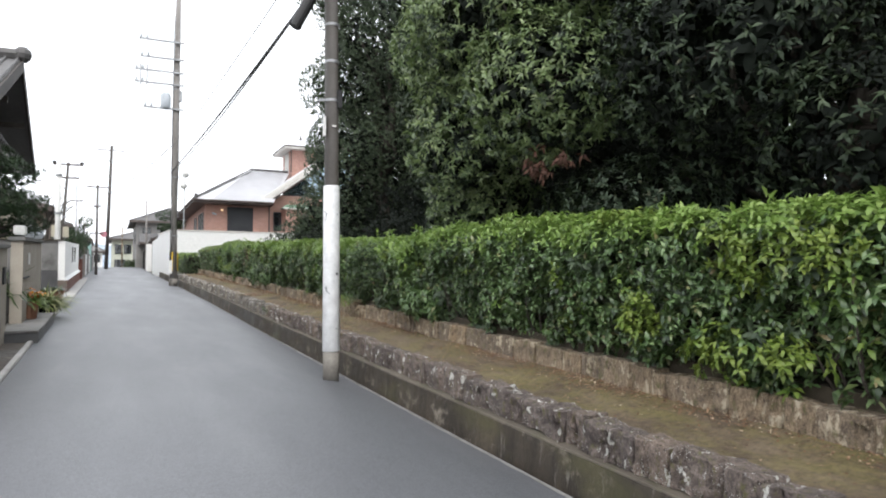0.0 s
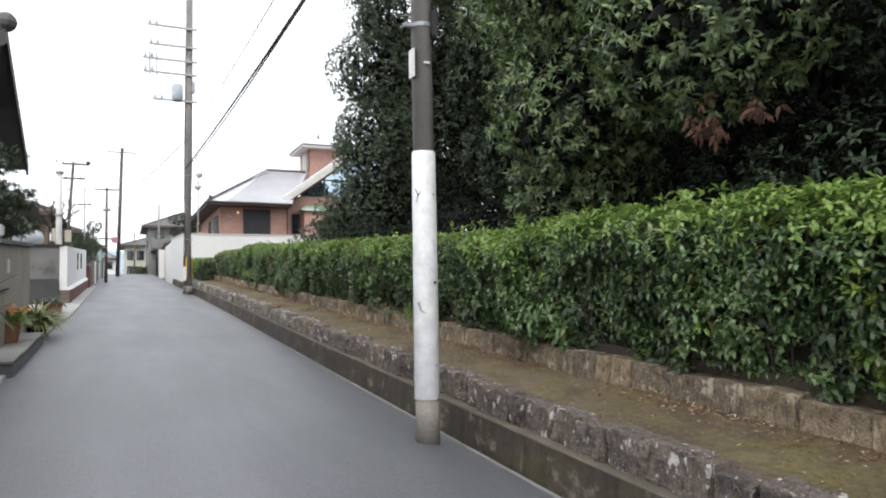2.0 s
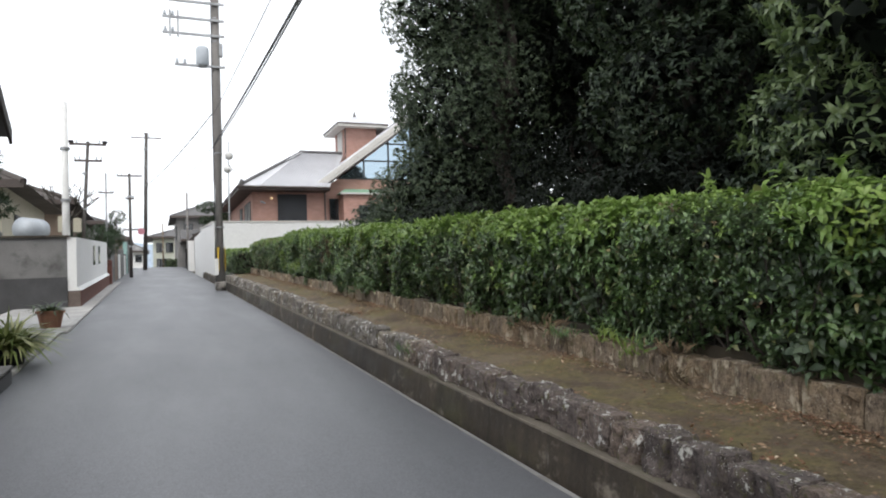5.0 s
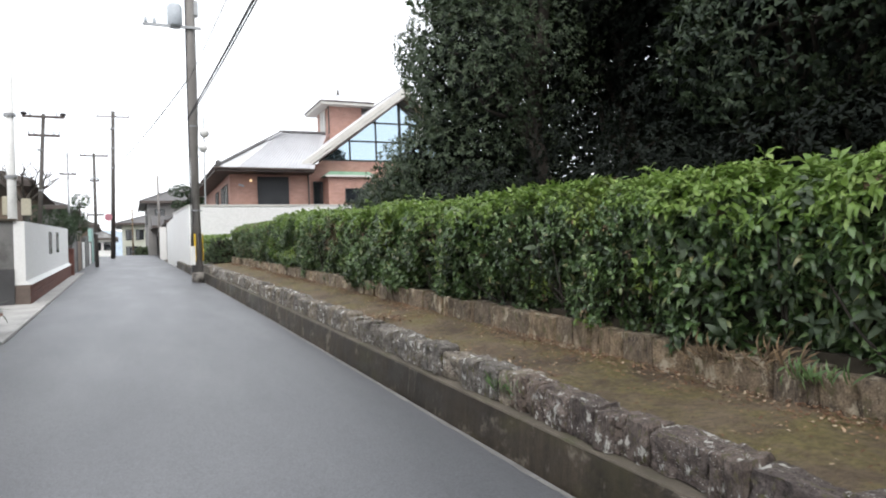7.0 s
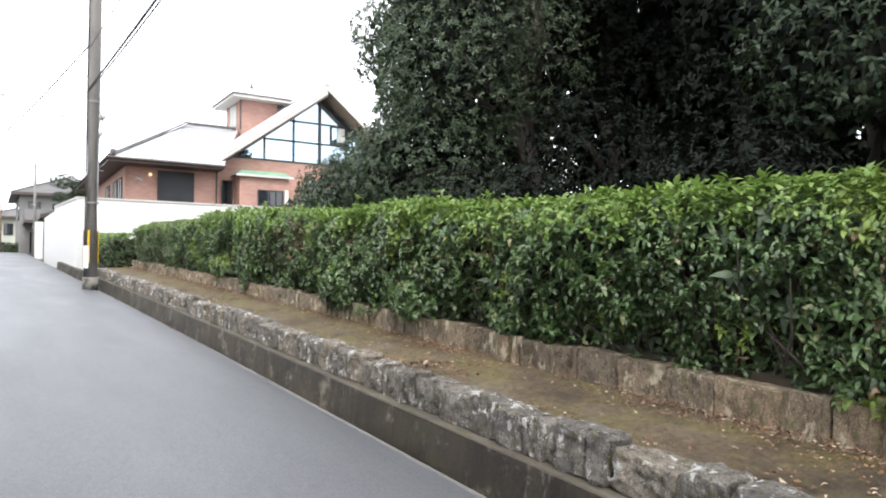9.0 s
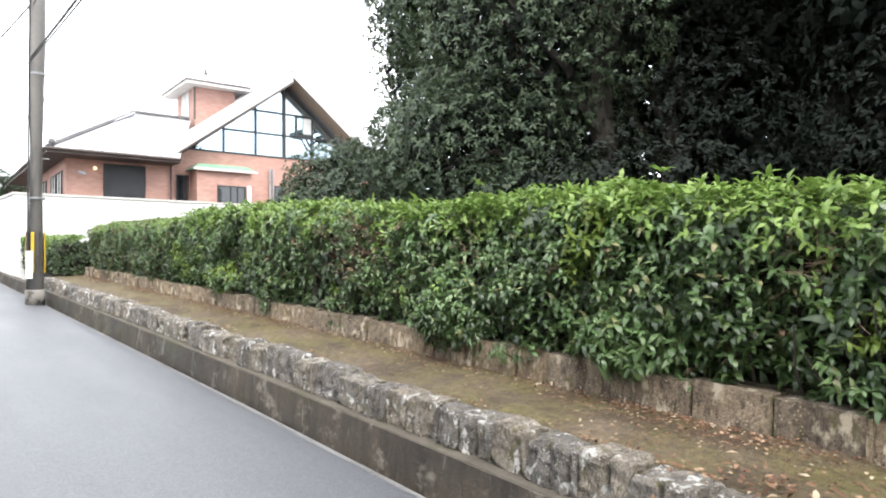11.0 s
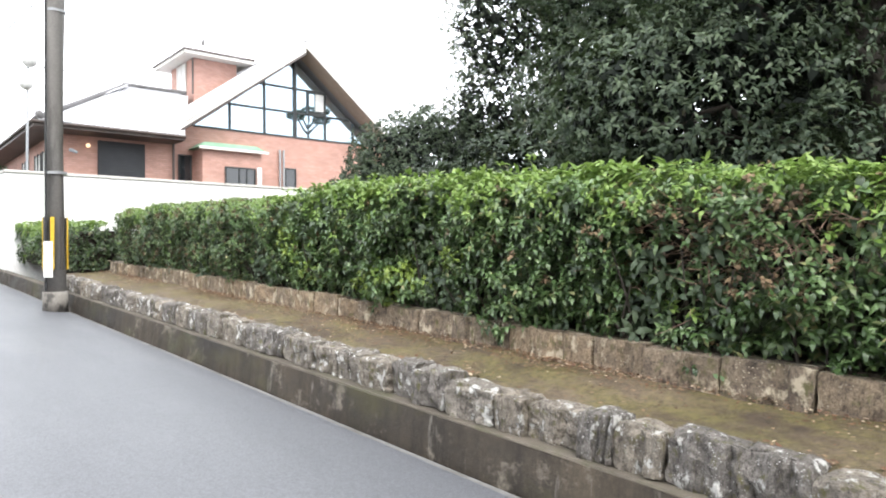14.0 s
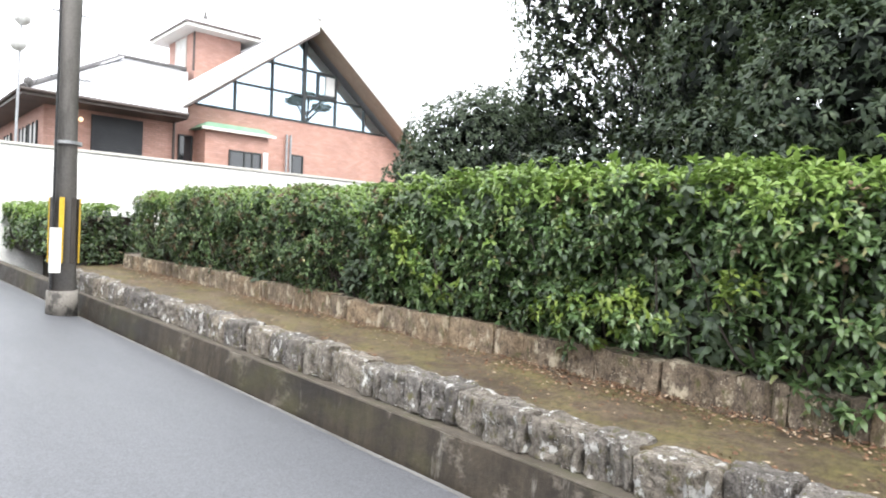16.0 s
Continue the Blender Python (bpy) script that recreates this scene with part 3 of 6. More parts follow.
def stone_mesh(name, seed, mat, rough, fissures, soft):
    """A squared block with a hewn face, worn upper edge and upright cracks, one metre in each direction."""
    rnd = random.Random(seed)
    bm = bmesh.new()
    bmesh.ops.create_cube(bm, size=1.0)
    bmesh.ops.subdivide_edges(bm, edges=bm.edges, cuts=8, use_grid_fill=True)
    off = Vector((rnd.uniform(0, 50), rnd.uniform(0, 50), rnd.uniform(0, 50)))
    cracks = [(rnd.uniform(-0.4, 0.4), rnd.uniform(-0.12, 0.12), rnd.uniform(0.06, 0.16)) for _ in range(rnd.randint(0, fissures))]
    lean = rnd.uniform(-0.12, 0.12)
    for v in bm.verts:
        edge = sum(abs(c) > 0.49 for c in v.co)
        p = v.co * {0: 1, 1: 1, 2: 1 - 0.4 * soft, 3: 1 - soft}[edge]
        p += noise.noise_vector(v.co * 1.5 + off) * rough * 2.0 + noise.noise_vector(v.co * 4.3 + off) * rough * 1.3 + noise.noise_vector(v.co * 11 + off) * rough * 0.6
        if v.co.z > 0.2:
            p.z += (v.co.z - 0.2) * (noise.noise(Vector((v.co.y * 2.2, off.y, 0))) * rough * 5 + lean * v.co.y)
        if v.co.x < -0.3:
            ribs = noise.noise(Vector((v.co.y * 6.5, v.co.z * 0.8, off.z)))
            p.x += fissures * 0.022 * ribs + sum(d for q, tilt, d in cracks if abs(v.co.y - q - tilt * v.co.z) < 0.07)
        v.co = p
    me = bpy.data.meshes.new(name)
    bm.to_mesh(me)
    bm.free()
    me.materials.append(M[mat])
    return me


def stone_row(parent, x_front, depth, low, high, y0, y1, mat, lengths, seed, jitter, rough, fissures, soft, fill):
    rnd = random.Random(seed)
    kinds = [stone_mesh("stone", seed * 100 + k, mat, rough, fissures, soft) for k in range(14)]
    y = y0
    while y < y1:
        size = rnd.uniform(*lengths)
        tall = high - low + rnd.uniform(-jitter, jitter)
        ob = new("stone", rnd.choice(kinds))
        ob.parent = parent
        ob.scale = (depth * rnd.uniform(0.95, 1.1), size * fill, tall * 1.04)
        ob.rotation_euler = (math.atan(GRADE) + rnd.uniform(-0.03, 0.03), rnd.uniform(-0.05, 0.05), rnd.uniform(-0.06, 0.06))
        ob.location = (x_front + depth / 2 + rnd.uniform(-0.02, 0.02), y + size / 2, gz(y + size / 2) + lift(y + size / 2) + low + tall / 2)
        y += size


coping = thing("coping_stones", "row of rough grey stones spotted with white lichen", "stone row", "structure")
stone_row(coping, 3.955, 0.2, 0.225, 0.432, Y0, 13.4, "stone_brown", (0.16, 0.42), 4, 0.016, 0.042, 4, 0.08, 0.98)
stone_row(coping, 3.955, 0.2, 0.225, 0.436, 13.45, Y1, "stone", (0.2, 0.42), 3, 0.02, 0.042, 3, 0.09, 0.975)
upper = thing("upper_stones", "low row of brown weathered stones below the hedge", "stone row", "structure")
stone_row(upper, 4.83, 0.26, 0.36, 0.66, Y0, Y1 - 0.5, "upper_stone", (0.22, 0.5), 5, 0.014, 0.016, 1, 0.03, 0.985)


# ---- hedges ----
TOP_Y = (-7, 2, 7.6, 8.4, 9.6, 11, 12.5, 14, 15.5, 17, 18.2, 19.2, 20.2, 21.4, 23, 24.5, 26, 26.7, 29, 31, 32.4)
TOP_H = (1.76, 1.76, 1.76, 1.68, 1.64, 1.65, 1.64, 1.68, 1.66, 1.63, 1.71, 1.68, 1.64, 1.71, 1.75, 1.77, 1.73, 1.66, 1.67, 1.64, 1.57)


def hedge_top(y):
    """Height of the clipped top above the road, which dips and swells along the row."""
    return np.interp(y, TOP_Y, TOP_H)


def hedge_surface(n, y0, y1, xf, xb, low, high, seed):
    """Points and outward normals on the clipped front, rounded shoulder and top of a hedge."""
    g = np.random.default_rng(seed)
    y = g.uniform(y0, y1, n)
    H = hedge_top(y) if high is None else np.full(n, high)
    height, deep, r = H - low, xb - xf, 0.2
    total = (height - r) + r * np.pi / 2 + (deep - r)
    s = g.uniform(0, 1, n) * total
    lump = np.array([noise.noise(Vector((a * 0.9, seed, 0))) for a in y]) * 0.08 + np.array([noise.noise(Vector((a * 1.7, b * 1.8, seed))) for a, b in zip(y, s)]) * 0.17 + np.array([noise.noise(Vector((a * 4.2, b * 4.2, seed))) for a, b in zip(y, s)]) * 0.07
    x, z, nx, nz = np.empty(n), np.empty(n), np.empty(n), np.empty(n)
    a = s < height - r
    x[a], z[a], nx[a], nz[a] = xf, low + s[a], -1, 0.15
    t = (s - (height - r)) / r
    b = ~a & (t < np.pi / 2)
    x[b], z[b], nx[b], nz[b] = xf + r - r * np.cos(t[b]), (H - r)[b] + r * np.sin(t[b]), -np.cos(t[b]), np.sin(t[b])
    c = ~a & ~b
    x[c], z[c], nx[c], nz[c] = xf + r + (s - (height - r) - r * np.pi / 2)[c], H[c], 0, 1
    skirt = np.clip(1 - (z - low) / 0.4, 0, 1)
    ragged = np.array([noise.noise(Vector((v * 1.9, 4.0, seed))) for v in y])
    x = x + nx * lump + skirt * (0.1 + 0.16 * ragged)
    z = z + np.where(a & (ragged > 0), skirt * ragged * 0.3, skirt * ragged * 0.12)
    z = z + nz * np.minimum(lump, 0.05) * 0.7
    ground = np.array([gz(v) for v in y])
    pos = np.stack([x, y, z + ground], 1)
    return pos, np.stack([nx, g.normal(0, 0.3, n), nz], 1), s / total, z


def hedge_run(parent, y0, y1, density, leaf, width, seed, xf=4.83, xb=5.3, low=0.6, high=None, count=7, bright=0.5, dark=0.25, yellow=0.03, dry=0.0, bare=None):
    """Leafy shoots over one stretch; bare = (y, height, half length, half height) of a thin brown patch."""
    area = ((1.7 if high is None else high) - low + xb - xf) * (y1 - y0)
    n = int(area * density)
    pos, nrm, s, z = hedge_surface(n, y0, y1, xf, xb, low, high, seed)
    H = hedge_top(pos[:, 1]) if high is None else np.full(n, high)
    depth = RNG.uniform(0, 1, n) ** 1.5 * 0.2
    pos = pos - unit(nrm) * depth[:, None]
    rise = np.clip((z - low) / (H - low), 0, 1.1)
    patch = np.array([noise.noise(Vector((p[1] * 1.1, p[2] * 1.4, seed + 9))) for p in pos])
    # Fresh growth near the top, plus painted shade: darker lower and deeper in.
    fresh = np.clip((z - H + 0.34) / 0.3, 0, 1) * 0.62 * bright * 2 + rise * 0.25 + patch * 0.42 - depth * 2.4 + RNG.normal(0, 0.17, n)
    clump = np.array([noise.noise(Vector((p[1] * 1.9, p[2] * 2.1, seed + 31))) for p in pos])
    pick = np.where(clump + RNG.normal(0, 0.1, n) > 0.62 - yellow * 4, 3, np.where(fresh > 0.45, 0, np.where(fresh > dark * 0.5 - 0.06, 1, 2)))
    share = np.full(n, dry)
    hollow = np.array([noise.noise(Vector((p[1] * 1.5, p[2] * 2.3, seed + 57))) + 0.5 * noise.noise(Vector((p[1] * 4.0, p[2] * 4.5, seed + 3))) for p in pos])
    kept = (hollow < 0.15 + 0.8 * rise) | (RNG.uniform(0, 1, n) < 0.46)
    if bare:
        q = ((pos[:, 1] - bare[0]) / bare[2]) ** 2 + ((z - bare[1]) / bare[3]) ** 2 + patch * 0.5
        share = np.where(q < 1, 0.32, share)
        kept &= (q > 1) | (RNG.uniform(0, 1, n) < 0.65)
    pick = np.where(RNG.uniform(0, 1, n) < share, 4, pick)
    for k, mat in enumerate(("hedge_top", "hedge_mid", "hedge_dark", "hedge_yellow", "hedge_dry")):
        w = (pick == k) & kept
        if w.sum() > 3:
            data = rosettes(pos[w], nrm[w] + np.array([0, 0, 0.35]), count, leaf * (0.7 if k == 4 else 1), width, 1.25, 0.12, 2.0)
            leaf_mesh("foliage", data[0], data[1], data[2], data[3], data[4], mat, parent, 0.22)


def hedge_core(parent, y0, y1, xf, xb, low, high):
    # Closed sheet added behind the leaves; its dark colour stands for interior shade.
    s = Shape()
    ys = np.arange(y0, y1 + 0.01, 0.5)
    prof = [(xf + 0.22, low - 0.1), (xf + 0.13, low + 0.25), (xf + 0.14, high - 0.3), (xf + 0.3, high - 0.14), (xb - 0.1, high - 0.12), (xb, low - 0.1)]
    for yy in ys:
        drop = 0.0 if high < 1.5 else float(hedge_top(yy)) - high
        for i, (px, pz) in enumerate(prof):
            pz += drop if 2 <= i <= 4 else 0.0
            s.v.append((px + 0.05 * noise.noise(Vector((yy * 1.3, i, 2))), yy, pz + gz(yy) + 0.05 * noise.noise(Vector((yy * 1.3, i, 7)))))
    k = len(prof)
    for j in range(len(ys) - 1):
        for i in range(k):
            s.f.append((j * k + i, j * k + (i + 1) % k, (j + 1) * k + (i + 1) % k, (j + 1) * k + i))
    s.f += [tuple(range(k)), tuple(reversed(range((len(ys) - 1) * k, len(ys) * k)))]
    part("core", s, "core_shade", parent, "dark filler for the shaded twiggy hedge interior")


def twigs(parent, y0, y1, n, xf, low, high, seed):
    rnd = random.Random(seed)
    s = Shape()
    for _ in range(n):
        yy = rnd.uniform(y0, y1)
        a = Vector((xf + 0.2, yy, gz(yy) + low - 0.02))
        b = Vector((xf + rnd.uniform(-0.03, 0.1), yy + rnd.uniform(-0.25, 0.25), gz(yy) + rnd.uniform(low + 0.2, high - 0.3)))
        s.tube([a, (a + b) / 2 + Vector((rnd.uniform(-0.05, 0.05), rnd.uniform(-0.06, 0.06), 0)), b], [0.011, 0.008, 0.004], 5)
    part("stem_tangle", s, "bark", parent, "thin brown stems", kind="stuff")


hedge = thing("hedge", "clipped evergreen hedge with fresh yellow-green tops", "hedge", at=(5.4, 12, gz(12)))
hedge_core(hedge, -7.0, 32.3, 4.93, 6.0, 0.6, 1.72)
for y0, y1, dens, leaf, width, bright, dark, yellow, dry in (
    (-7, 2.2, 73, 0.095, 0.0378, 0.6, 0.15, 0.03, 0.005),
    (2.2, 4.6, 366, 0.079, 0.0315, 0.74, 0.2, 0.06, 0.006),
    (4.6, 8.5, 378, 0.077, 0.0306, 0.8, 0.12, 0.03, 0.004),
    (8.5, 9.6, 354, 0.086, 0.0333, 0.85, 0.1, 0.05, 0.004),
    (9.6, 11, 560, 0.05, 0.021, 0.2, 0.45, 0, 0.01),
    (11, 13.2, 329, 0.088, 0.0342, 0.95, 0.1, 0.04, 0.006),
    (13.2, 15.4, 488, 0.06, 0.0243, 0.45, 0.2, 0.03, 0.02),
    (15.4, 18, 378, 0.077, 0.0306, 0.54, 0.06, 0.02, 0.015),
    (18, 20.3, 390, 0.077, 0.0306, 0.62, 0.06, 0.02, 0.015),
    (20.3, 22, 415, 0.065, 0.027, 0.36, 0.15, 0.01, 0.05),
    (22, 24.6, 415, 0.072, 0.0288, 0.5, 0.04, 0.02, 0.015),
    (24.6, 26.5, 427, 0.072, 0.0288, 0.54, 0, 0.05, 0.01),
    (26.5, 32.3, 560, 0.05, 0.023, 0.3, 0.05, 0, 0.14),
):
    hedge_run(hedge, y0 - 0.12, y1 + 0.12, dens, leaf, width, int(y0 * 10 + 200), bright=bright, dark=dark, yellow=yellow, dry=dry, bare=(21.1, 1.3, 0.65, 0.3) if 20 < y0 < 21 else None)
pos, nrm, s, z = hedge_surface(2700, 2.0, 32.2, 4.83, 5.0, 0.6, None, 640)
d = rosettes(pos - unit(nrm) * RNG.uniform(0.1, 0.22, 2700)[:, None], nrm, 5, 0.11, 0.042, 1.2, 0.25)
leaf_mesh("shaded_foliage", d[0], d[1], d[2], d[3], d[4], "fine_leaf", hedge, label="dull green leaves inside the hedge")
hedge_run(hedge, 32.05, 32.35, 300, 0.06, 0.026, 901, bright=0.3, dark=0.3, yellow=0.0)
g = np.random.default_rng(31)
yy = g.uniform(-7, 32.2, 1500)
pos = np.stack([g.uniform(5.2, 6.05, 1500), yy, np.array([gz(v) for v in yy]) + hedge_top(yy) - 0.05 + g.uniform(-0.06, 0.03, 1500)], 1)
d = rosettes(pos, np.tile([0, 0, 1.0], (1500, 1)) + g.normal(0, 0.3, (1500, 3)), 6, 0.12, 0.05, 1.1, 0.1)
leaf_mesh("foliage", d[0], d[1], d[2], d[3], d[4], "hedge_mid", hedge)
twigs(hedge, -7, 32, 420, 4.83, 0.6, 1.66, 4)


def dry_tangle(parent, y, h, ry, rz, n, seed):
    """A thicket of fine dead brown twigs that crosses every way."""
    rnd = random.Random(seed)
    s = Shape()
    for _ in range(n):
        a = Vector((4.92 + rnd.uniform(0, 0.12), y + rnd.gauss(0, ry * 0.5), gz(y) + h + rnd.gauss(0, rz * 0.55)))
        way = Vector((rnd.uniform(-0.16, -0.02), rnd.uniform(-0.2, 0.2), rnd.uniform(-0.12, 0.12)))
        a.z = min(a.z, gz(a.y) + float(hedge_top(a.y)) - 0.2)
        mid = a + way * 0.55 + Vector((0, rnd.uniform(-0.04, 0.04), rnd.uniform(-0.04, 0.04)))
        s.tube([a, mid, a + way], [0.003, 0.0024, 0.0014], 4, False)
    part("dead_growth", s, "dead_twig", parent, "tangle of dead reddish-brown twigs", kind="stuff")


dry_tangle(hedge, 21.1, 1.28, 0.7, 0.3, 260, 6)
dry_tangle(hedge, 19.5, 1.3, 0.35, 0.3, 30, 7)
dry_tangle(hedge, 16.9, 1.35, 0.3, 0.2, 60, 8)


def low_clump(parent, y, low, high, reach, n, leaf, mat, seed):
    """Leafy growth that bulges over the stones at the hedge foot."""
    g = np.random.default_rng(seed)
    d = unit(np.stack([-np.abs(g.normal(0, 1, n)), g.normal(0, 1, n), g.normal(0.2, 0.8, n)], 1))
    size = np.array([0.26, reach, (high - low) / 2])
    pos = np.array([4.93, y, gz(y) + (low + high) / 2]) + d * size * g.uniform(0.6, 1.0, (n, 1))
    q = rosettes(pos, d + np.array([0, 0, 0.35]), 7, leaf * 0.85, leaf * 0.32, 1.25, 0.15, 2.0)
    leaf_mesh("low_growth", q[0], q[1], q[2], q[3], q[4], mat, parent, 0.3)


low_clump(hedge, 19.5, 0.52, 0.98, 0.5, 210, 0.085, "hedge_dark", 14)
low_clump(hedge, 19.5, 0.6, 1.0, 0.45, 110, 0.09, "hedge_mid", 15)
low_clump(hedge, 17.9, 0.58, 1.0, 0.4, 90, 0.11, "hedge_mid", 16)
low_clump(hedge, 24.3, 0.64, 1.08, 0.55, 40, 0.085, "hedge_yellow", 17)
low_clump(hedge, 24.2, 0.62, 1.0, 0.5, 50, 0.085, "hedge_mid", 27)
low_clump(hedge, 8.2, 0.58, 1.0, 0.6, 90, 0.12, "hedge_mid", 18)
low_clump(hedge, 2.9, 0.56, 1.0, 0.6, 60, 0.095, "hedge_yellow", 19)


def sprigs(parent, y0, y1, n, seed):
    """Fresh shoots that stand above the clipped top."""
    g = np.random.default_rng(seed)
    y = g.uniform(y0, y1, n)
    pos = np.stack([g.uniform(4.9, 5.5, n), y, np.array([gz(v) for v in y]) + hedge_top(y) + g.uniform(-0.04, 0.02, n) + (g.uniform(0, 1, n) < 0.05) * 0.1], 1)
    d = rosettes(pos, np.tile([-0.15, 0, 1.0], (n, 1)) + g.normal(0, 0.35, (n, 3)), 6, 0.095, 0.034, 1.0, 0.15, 1.0)
    leaf_mesh("fresh_growth", d[0], d[1], d[2], d[3], d[4], "hedge_top", parent, label="fresh light green shoots")


sprigs(hedge, -7, 26.3, 850, 3)

small_hedge = thing("small_hedge", "low clipped hedge in front of the white wall", "hedge", at=(4.8, 36, gz(36)))
hedge_core(small_hedge, 33.3, 43.5, 4.22, 5.3, 0.5, 1.33)
hedge_run(small_hedge, 33.3, 43.5, 105, 0.095, 0.045, 77, 4.22, 5.0, 0.5, 1.33, count=6, bright=0.6, dark=0.25, yellow=0.01)


def hedge_end(parent, y, x0, x1, low, high, density, leaf, width, seed):
    g = np.random.default_rng(seed)
    n = int((x1 - x0) * (high - low) * density)
    pos = np.stack([g.uniform(x0, x1, n), y + g.normal(0, 0.04, n), gz(y) + g.uniform(low, high, n)], 1)
    nrm = np.stack([g.normal(0, 0.3, n), -np.ones(n), g.normal(0.15, 0.2, n)], 1)
    d = rosettes(pos, nrm, 6, leaf, width, 0.95, 0.3)
    # End face takes the dark leaf colour only.
    leaf_mesh("foliage", d[0], d[1], d[2], d[3], d[4], "hedge_dark", parent)


hedge_end(small_hedge, 33.25, 4.25, 5.4, 0.5, 1.3, 240, 0.08, 0.032, 5)


# ---- trees ----
def crown_points(lobes, density, seed, inner=0.35):
    """Shoots on the outer shells of many overlapping lobes, with the hidden ones dropped."""
    g = np.random.default_rng(seed)
    P, N = [], []
    for cx, cy, cz, rx, ry, rz in lobes:
        n = int(4 * np.pi * ((rx * ry + ry * rz + rx * rz) / 3) * density)
        d = unit(g.normal(size=(n, 3)))
        wob = np.array([1 + 0.16 * noise.noise(Vector(q) * 2.1 + Vector((cx, cy, cz))) + 0.1 * noise.noise(Vector(q) * 5.0 + Vector((cy, cz, cx))) for q in d])
        shell = wob * (1 - inner * g.uniform(0, 1, n) ** 2.5)
        P.append(np.array([cx, cy, cz]) + d * np.array([rx, ry, rz]) * shell[:, None])
        N.append(unit(d / np.array([rx, ry, rz])))
    P, N = np.concatenate(P), np.concatenate(N)
    keep = np.ones(len(P), bool)
    for cx, cy, cz, rx, ry, rz in lobes:
        q = (P - np.array([cx, cy, cz])) / np.array([rx, ry, rz])
        keep &= (q * q).sum(1) > 0.42
    return P[keep], N[keep]


def thinned(P, N, x):
    """Fewer leaves on the far side and in the top of a crown, which only cast shade."""
    odds = np.where(P[:, 0] > x + 0.8, 0.25, np.where(N[:, 0] > 0.45, 0.45, 1.0)) * np.where(P[:, 2] > 3.0 + 0.5 * np.hypot(P[:, 0] - 2, np.maximum(P[:, 1], 0)), 0.3, 1.0)
    w = RNG.uniform(0, 1, len(P)) < odds
    return P[w], N[w]


def branch(s, a, b, r0, r1, rnd, sag=0.25, steps=4):
    a, b = Vector(a), Vector(b)
    path, radii = [], []
    for k in range(steps + 1):
        f = k / steps
        path.append(a.lerp(b, f) + Vector((rnd.uniform(-1, 1), rnd.uniform(-1, 1), rnd.uniform(-0.5, 0.5))) * sag * math.sin(math.pi * f))
        radii.append(r0 + (r1 - r0) * f)
    s.tube(path, radii, 8)


def tree(label, base, lobes, density, leaf, width, mats, seed, trunk_r=0.18, count=6, hang=0.36, inner_share=0.24):
    x, y, z = base
    rnd = random.Random(seed)
    ob = thing("tree", label, "tree", at=base)
    top = max(l[2] for l in lobes)
    trunk = Shape()
    branch(trunk, (x, y, z - 0.1), (x + rnd.uniform(-0.4, 0.4), y + rnd.uniform(-0.4, 0.4), z + (top - z) * 0.8), trunk_r, trunk_r * 0.35, rnd, 0.2, 6)
    part("trunk", trunk, "bark", ob, smooth=True)
    for l in lobes:
        limbs = Shape()
        h = z + (l[2] - z) * rnd.uniform(0.35, 0.6)
        branch(limbs, (x, y, h), (l[0], l[1], l[2]), trunk_r * 0.4, 0.025, rnd, 0.3)
        for _ in range(3):
            e = Vector((l[0] + rnd.uniform(-0.6, 0.6) * l[3], l[1] + rnd.uniform(-0.6, 0.6) * l[4], l[2] + rnd.uniform(-0.5, 0.5) * l[5]))
            branch(limbs, (l[0], l[1], l[2]), e, 0.03, 0.01, rnd, 0.2, 3)
        part("limb", limbs, "bark", ob, smooth=True)
    P, N = crown_points(lobes, density, seed)
    P, N = thinned(P, N, x)
    N = N + np.array([0, 0, 0.25]) + RNG.normal(0, 0.3, N.shape)
    side = RNG.uniform(0, 1, len(P))
    for k, mat in enumerate(mats):
        w = (side >= k / len(mats)) & (side < (k + 1) / len(mats))
        d = rosettes(P[w], N[w], count, leaf, width, 1.05, hang)
        leaf_mesh("crown", d[0], d[1], d[2], d[3], d[4], mat, ob)
    # Large filler leaves that block the sky, with crown shade in their colour.
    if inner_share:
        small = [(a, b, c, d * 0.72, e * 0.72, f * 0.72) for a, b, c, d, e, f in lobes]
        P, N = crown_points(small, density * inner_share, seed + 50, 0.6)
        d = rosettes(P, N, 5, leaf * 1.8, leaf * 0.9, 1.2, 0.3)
        leaf_mesh("inner_crown", d[0], d[1], d[2], d[3], d[4], "shade_leaf", ob, label="inner crown leaves coloured near black as shade")
    return ob


def lobes_in(box, n, size, seed):
    """Lobes spread through a box: centres and radii."""
    rnd = random.Random(seed)
    x0, x1, y0, y1, z0, z1 = box
    return [(rnd.uniform(x0, x1), rnd.uniform(y0, y1), z0 + (z1 - z0) * (k + rnd.uniform(0, 1)) / n, size * rnd.uniform(0.8, 1.2), size * rnd.uniform(0.85, 1.25), size * rnd.uniform(0.7, 1.0)) for k in range(n)]


DEAD_SPRIGS = ((7.24, 3.10), (7.16, 2.97), (6.69, 3.01))


